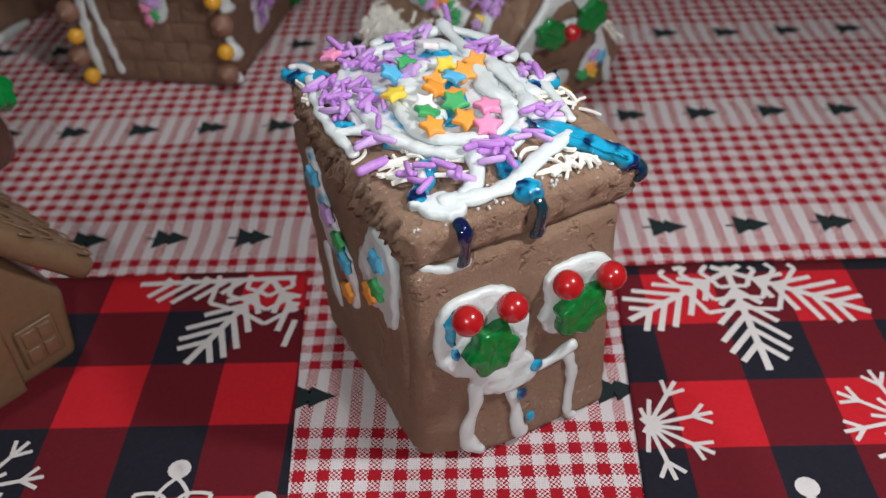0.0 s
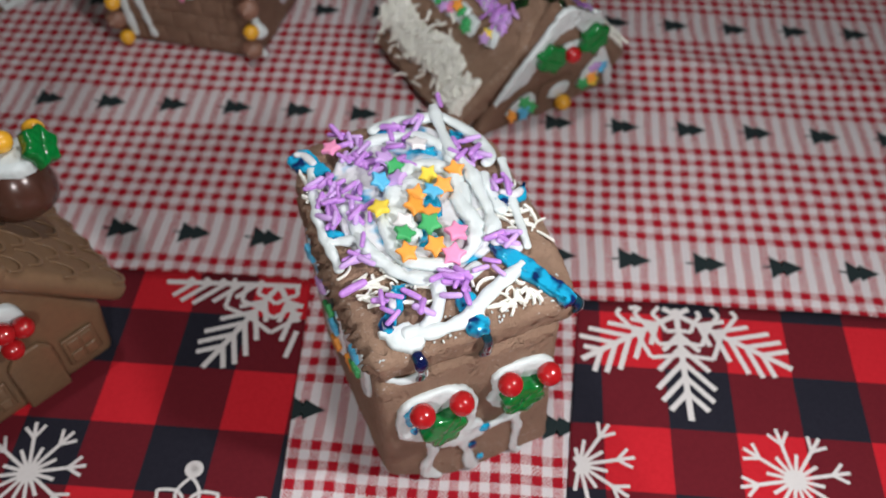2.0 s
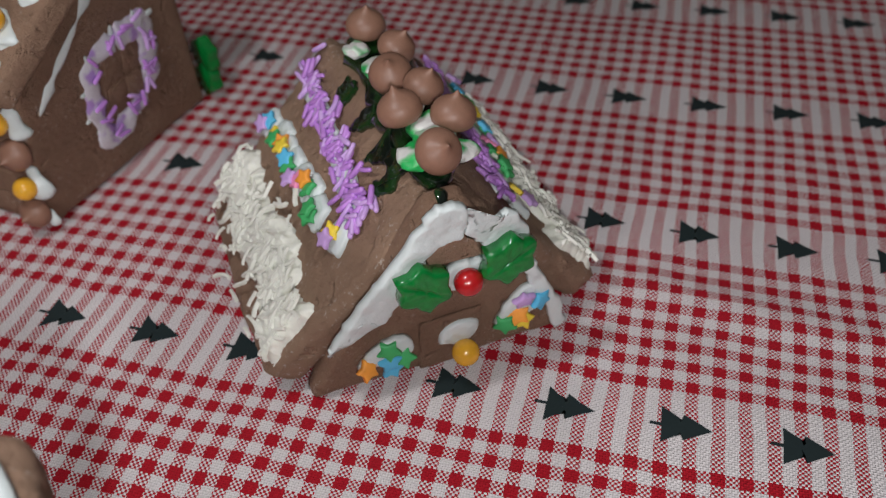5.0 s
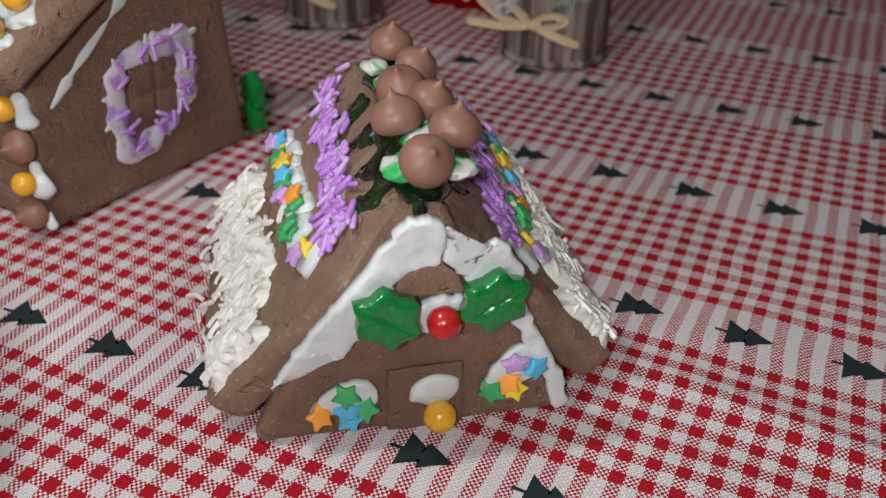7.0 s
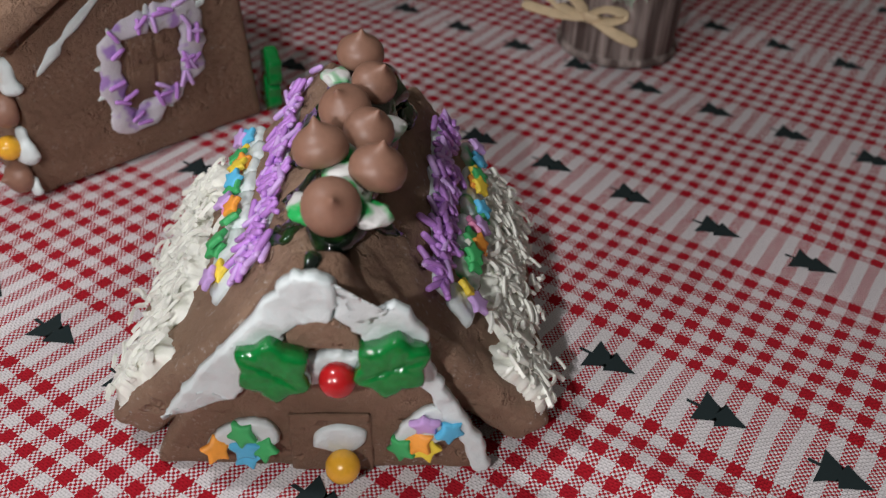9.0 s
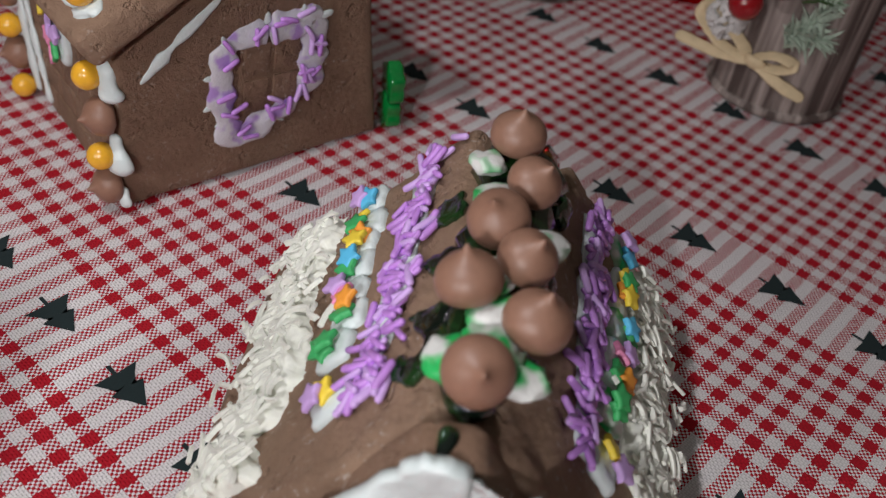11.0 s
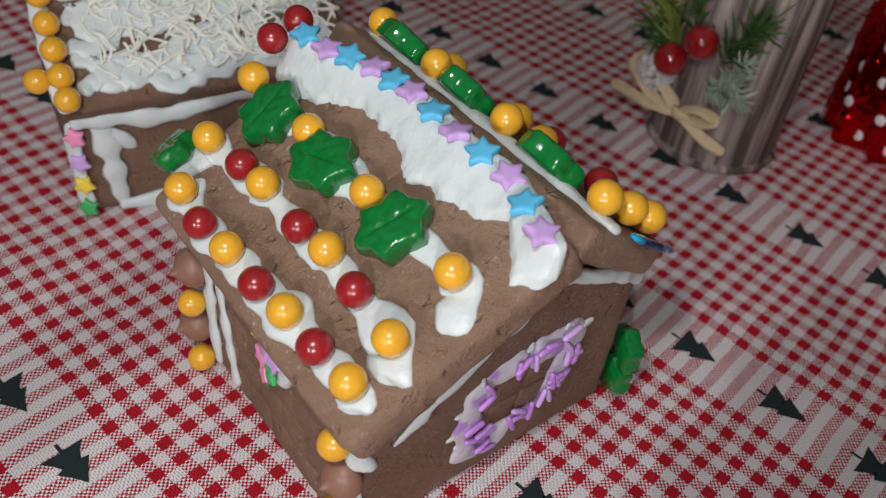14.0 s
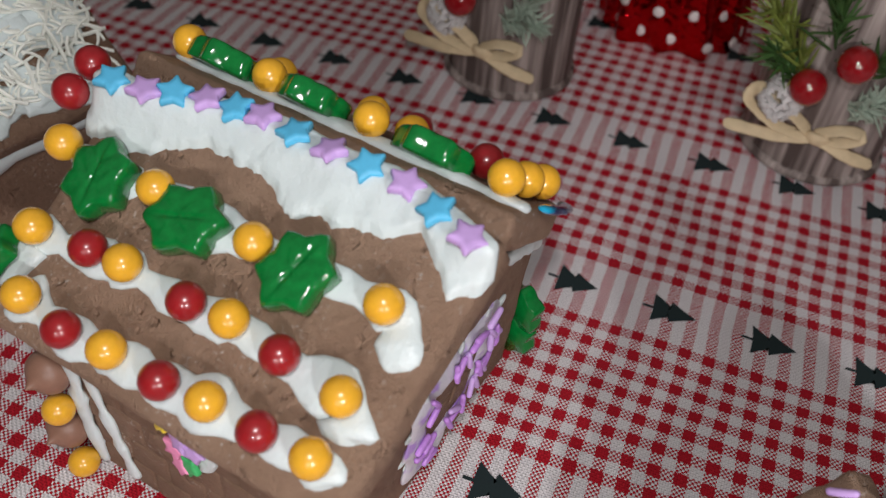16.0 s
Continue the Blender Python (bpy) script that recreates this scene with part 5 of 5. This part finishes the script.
BARK = bark_material()
RAFFIA = plain("straw_ribbon", (0.60, 0.48, 0.30), 0.7, 0.2, 300, 0.3)
NEEDLE = plain("pine_needles", (0.045, 0.11, 0.025), 0.6, 0.5, 60)
NEEDLE_LIGHT = plain("yellow_green_needles", (0.16, 0.20, 0.035), 0.6, 0.4, 60)
FROST = plain("frosted_leaves", (0.34, 0.42, 0.34), 0.8, 0.5, 500, 0.4)
CONE = plain("snowy_cone", (0.55, 0.54, 0.53), 0.85, 0.5, 400, 0.6)
BERRY = sugar("red_berry", (0.26, 0.006, 0.010), 0.15, 0.15, 0.7)


def needles(count, base, tip, spread, length, seed, width=0.55):
    """A sprig: thin needles along a stem."""
    r = random.Random(seed)
    base, tip = Vector(base), Vector(tip)
    along = (tip - base).normalized()
    verts, faces = [], []
    for _ in range(count):
        p = base + (tip - base) * r.random()
        d = (along + Vector((r.gauss(0, spread), r.gauss(0, spread), r.gauss(0, spread)))).normalized()
        s = d.orthogonal().normalized()
        s.rotate(Matrix.Rotation(r.uniform(0, 6.283), 3, d))
        q, k = d.cross(s), len(verts)
        l, w = length * r.uniform(0.6, 1.2), width
        verts += [p + s * w, p - s * w * 0.5 + q * w * 0.8, p - s * w * 0.5 - q * w * 0.8, p + d * l * 0.7 + s * w * 0.7, p + d * l * 0.7 - s * w * 0.4 + q * w * 0.6, p + d * l * 0.7 - s * w * 0.4 - q * w * 0.6, p + d * l]
        for a in range(3):
            b = (a + 1) % 3
            faces += [(k + a, k + b, k + 3 + b, k + 3 + a), (k + 3 + a, k + 3 + b, k + 6)]
    me = bpy.data.meshes.new("sprig")
    me.from_pydata([v * MM for v in verts], [], faces)
    return me


def cup(x, y, turn, label):
    c = thing("bark_cup", x, y, turn, label, "candle cup", "bark cups")
    part("body", bent(lathe(((0, 0), (26.0, 0), (27.2, 1.2), (27.0, 30), (27.4, 60), (27.2, 92), (25.6, 93), (24.5, 92), (24.5, 70), (0, 70)), 48), lambda a, b, z: (a * (1 + 0.02 * noise.noise(Vector((a * 0.2, b * 0.2, z * 0.03)))), b * (1 + 0.02 * noise.noise(Vector((b * 0.2, a * 0.2, z * 0.03)))), z)), BARK, c)
    part("base_rim", bent(lathe(((0, 0), (28.2, 0), (29, 1), (28.6, 3.4), (27.0, 4.0), (0, 4.0)), 48), lambda a, b, z: (a, b, z)), BARK, c)
    for k, (px, py, pz) in enumerate(((-12, -32, 43), (0, -34, 57), (9, -28, 68))):
        if k < 2 or turn > 5:
            bm = bmesh.new()
            bmesh.ops.create_uvsphere(bm, u_segments=24, v_segments=16, radius=6.8)
            part("berry", bent(bm, lambda a, b, z, px=px, py=py, pz=pz: (px + a, py + b, pz + z)), BERRY, c)
    bow = part("bow", bead([(-4, -28, 22), (-15, -30, 31), (-27, -28, 36), (-29, -28, 29), (-16, -30, 23), (-3, -29, 21)], 2.7, (0.2, -0.5, 1), 0.14, 0.15, 3), RAFFIA, c, "straw-coloured raffia bow")
    part("loop", bead([(-4, -28.5, 22), (5, -29, 27), (13, -27, 26), (8, -28, 22), (-2, -29, 21)], 2.5, (0.2, -0.5, 1), 0.14, 0.15, 4), RAFFIA, bow)
    part("tail", bead([(-2, -29.5, 22), (-18, -32, 20), (-36, -32, 20)], 2.4, (0, -0.7, 0.7), 0.14, 0.15, 5), RAFFIA, bow)
    part("tail", bead([(-2, -29.5, 22), (10, -30, 18), (21, -26, 14)], 2.4, (0, -0.7, 0.7), 0.14, 0.15, 6), RAFFIA, bow)
    part("knot", bead([(-6, -29, 22), (-2, -31, 22), (3, -29, 21)], 2.6, (0, -1, 0), 0.5, 0.1, 8), RAFFIA, bow)
    for k, (b, t, mat_, n, ln) in enumerate((((-14, -24, 44), (-32, -26, 66), NEEDLE_LIGHT, 70, 17), ((-6, -24, 48), (-12, -29, 84), NEEDLE, 90, 17), ((4, -24, 46), (18, -29, 70), NEEDLE, 80, 15), ((2, -25, 36), (20, -29, 40), FROST, 120, 10), ((6, -26, 30), (18, -29, 54), FROST, 120, 9), ((-16, -24, 40), (-26, -26, 50), NEEDLE, 60, 13))):
        me = needles(n, b, t, 0.55, ln, 300 + k, 0.75)
        me.materials.append(mat_)
        put("pine_sprig", me, c, Matrix())

    def scales(r):
        w, h = r.uniform(0, 6.283), r.uniform(0, 15)
        rad = 6.5 * math.sin(math.pi * (0.12 + 0.8 * h / 15))
        return (-19 + rad * math.cos(w), -27 + rad * math.sin(w), 26 + h), (math.cos(w), math.sin(w), 0.3)

    me = shred_heap(140, scales, 4.0, 310, 1.1, 0.6)
    me.materials.append(CONE)
    put("pine_cone", me, c, Matrix(), "snow-dusted pine cone")
    return c


cup(-0.1370, 0.6860, -6, "grey bark cup with straw bow, red berries and frosted pine")
cup(-0.0070, 0.6880, 0, "grey bark cup with raffia bow, red berries and pine sprigs")

FOIL = Nodes("red_foil")
FOIL.bump(FOIL.noise(60, 3, 0.6), 0.6, 0.01)
FOIL = FOIL.set(FOIL.mix(FOIL.noise(40), rgb(0.45, 0.004, 0.008), rgb(0.70, 0.01, 0.015)), 0.13, Metallic=1.0)
DOT = plain("white_dots", (0.75, 0.70, 0.68), 0.5, 0.06)
GOLD = plain("gold_ribbon", (0.60, 0.22, 0.04), 0.3, 0.3, 900, 0.5, Metallic=0.6)
bag = thing("gift_bag", -0.078, 0.752, 0, "shiny red foil gift bag with white dots and gold ribbon", "gift bag")


def bag_at(w, z):
    r = 30 * (1 - 0.25 * (z / 95) ** 2) * (1 + 0.11 * math.sin(11 * w + 0.05 * z) + 0.06 * math.sin(5 * w - 0.04 * z))
    return (1.05 * r * math.cos(w), 0.8 * r * math.sin(w), z)


bm = bmesh.new()
rings = [[bm.verts.new(bag_at(2 * math.pi * j / 72, z)) for j in range(72)] for z in (0, 2, 12, 25, 40, 55, 70, 85, 95)]
for p, q in zip(rings, rings[1:]):
    for j in range(72):
        bm.faces.new((p[j], p[(j + 1) % 72], q[(j + 1) % 72], q[j]))
bm.faces.new(rings[0])
part("pouch", bm, FOIL, bag)
dot = finish("dot", lathe(((0, 0), (2.5, 0), (2.3, 0.35), (0, 0.4)), 16), DOT)
for row in range(6):
    for k in range(13):
        w, z = 2 * math.pi * (k + 0.5 * (row % 2)) / 13, 7 + row * 13.5
        p = Vector(bag_at(w, z))
        put("dot", dot, bag, seat(p + Vector((math.cos(w), 1.2 * math.sin(w), 0)) * 0.6, (math.cos(w), 1.25 * math.sin(w), 0.1)))
part("ribbon", bead([(-14, -27, 80), (-4, -30, 66), (2, -31, 58), (8, -30, 66), (6, -29, 80), (-2, -30, 74), (2, -31, 60)], 3.4, (0, -1, 0), 0.3, 0.2, 9), GOLD, bag, "glittering gold ribbon")
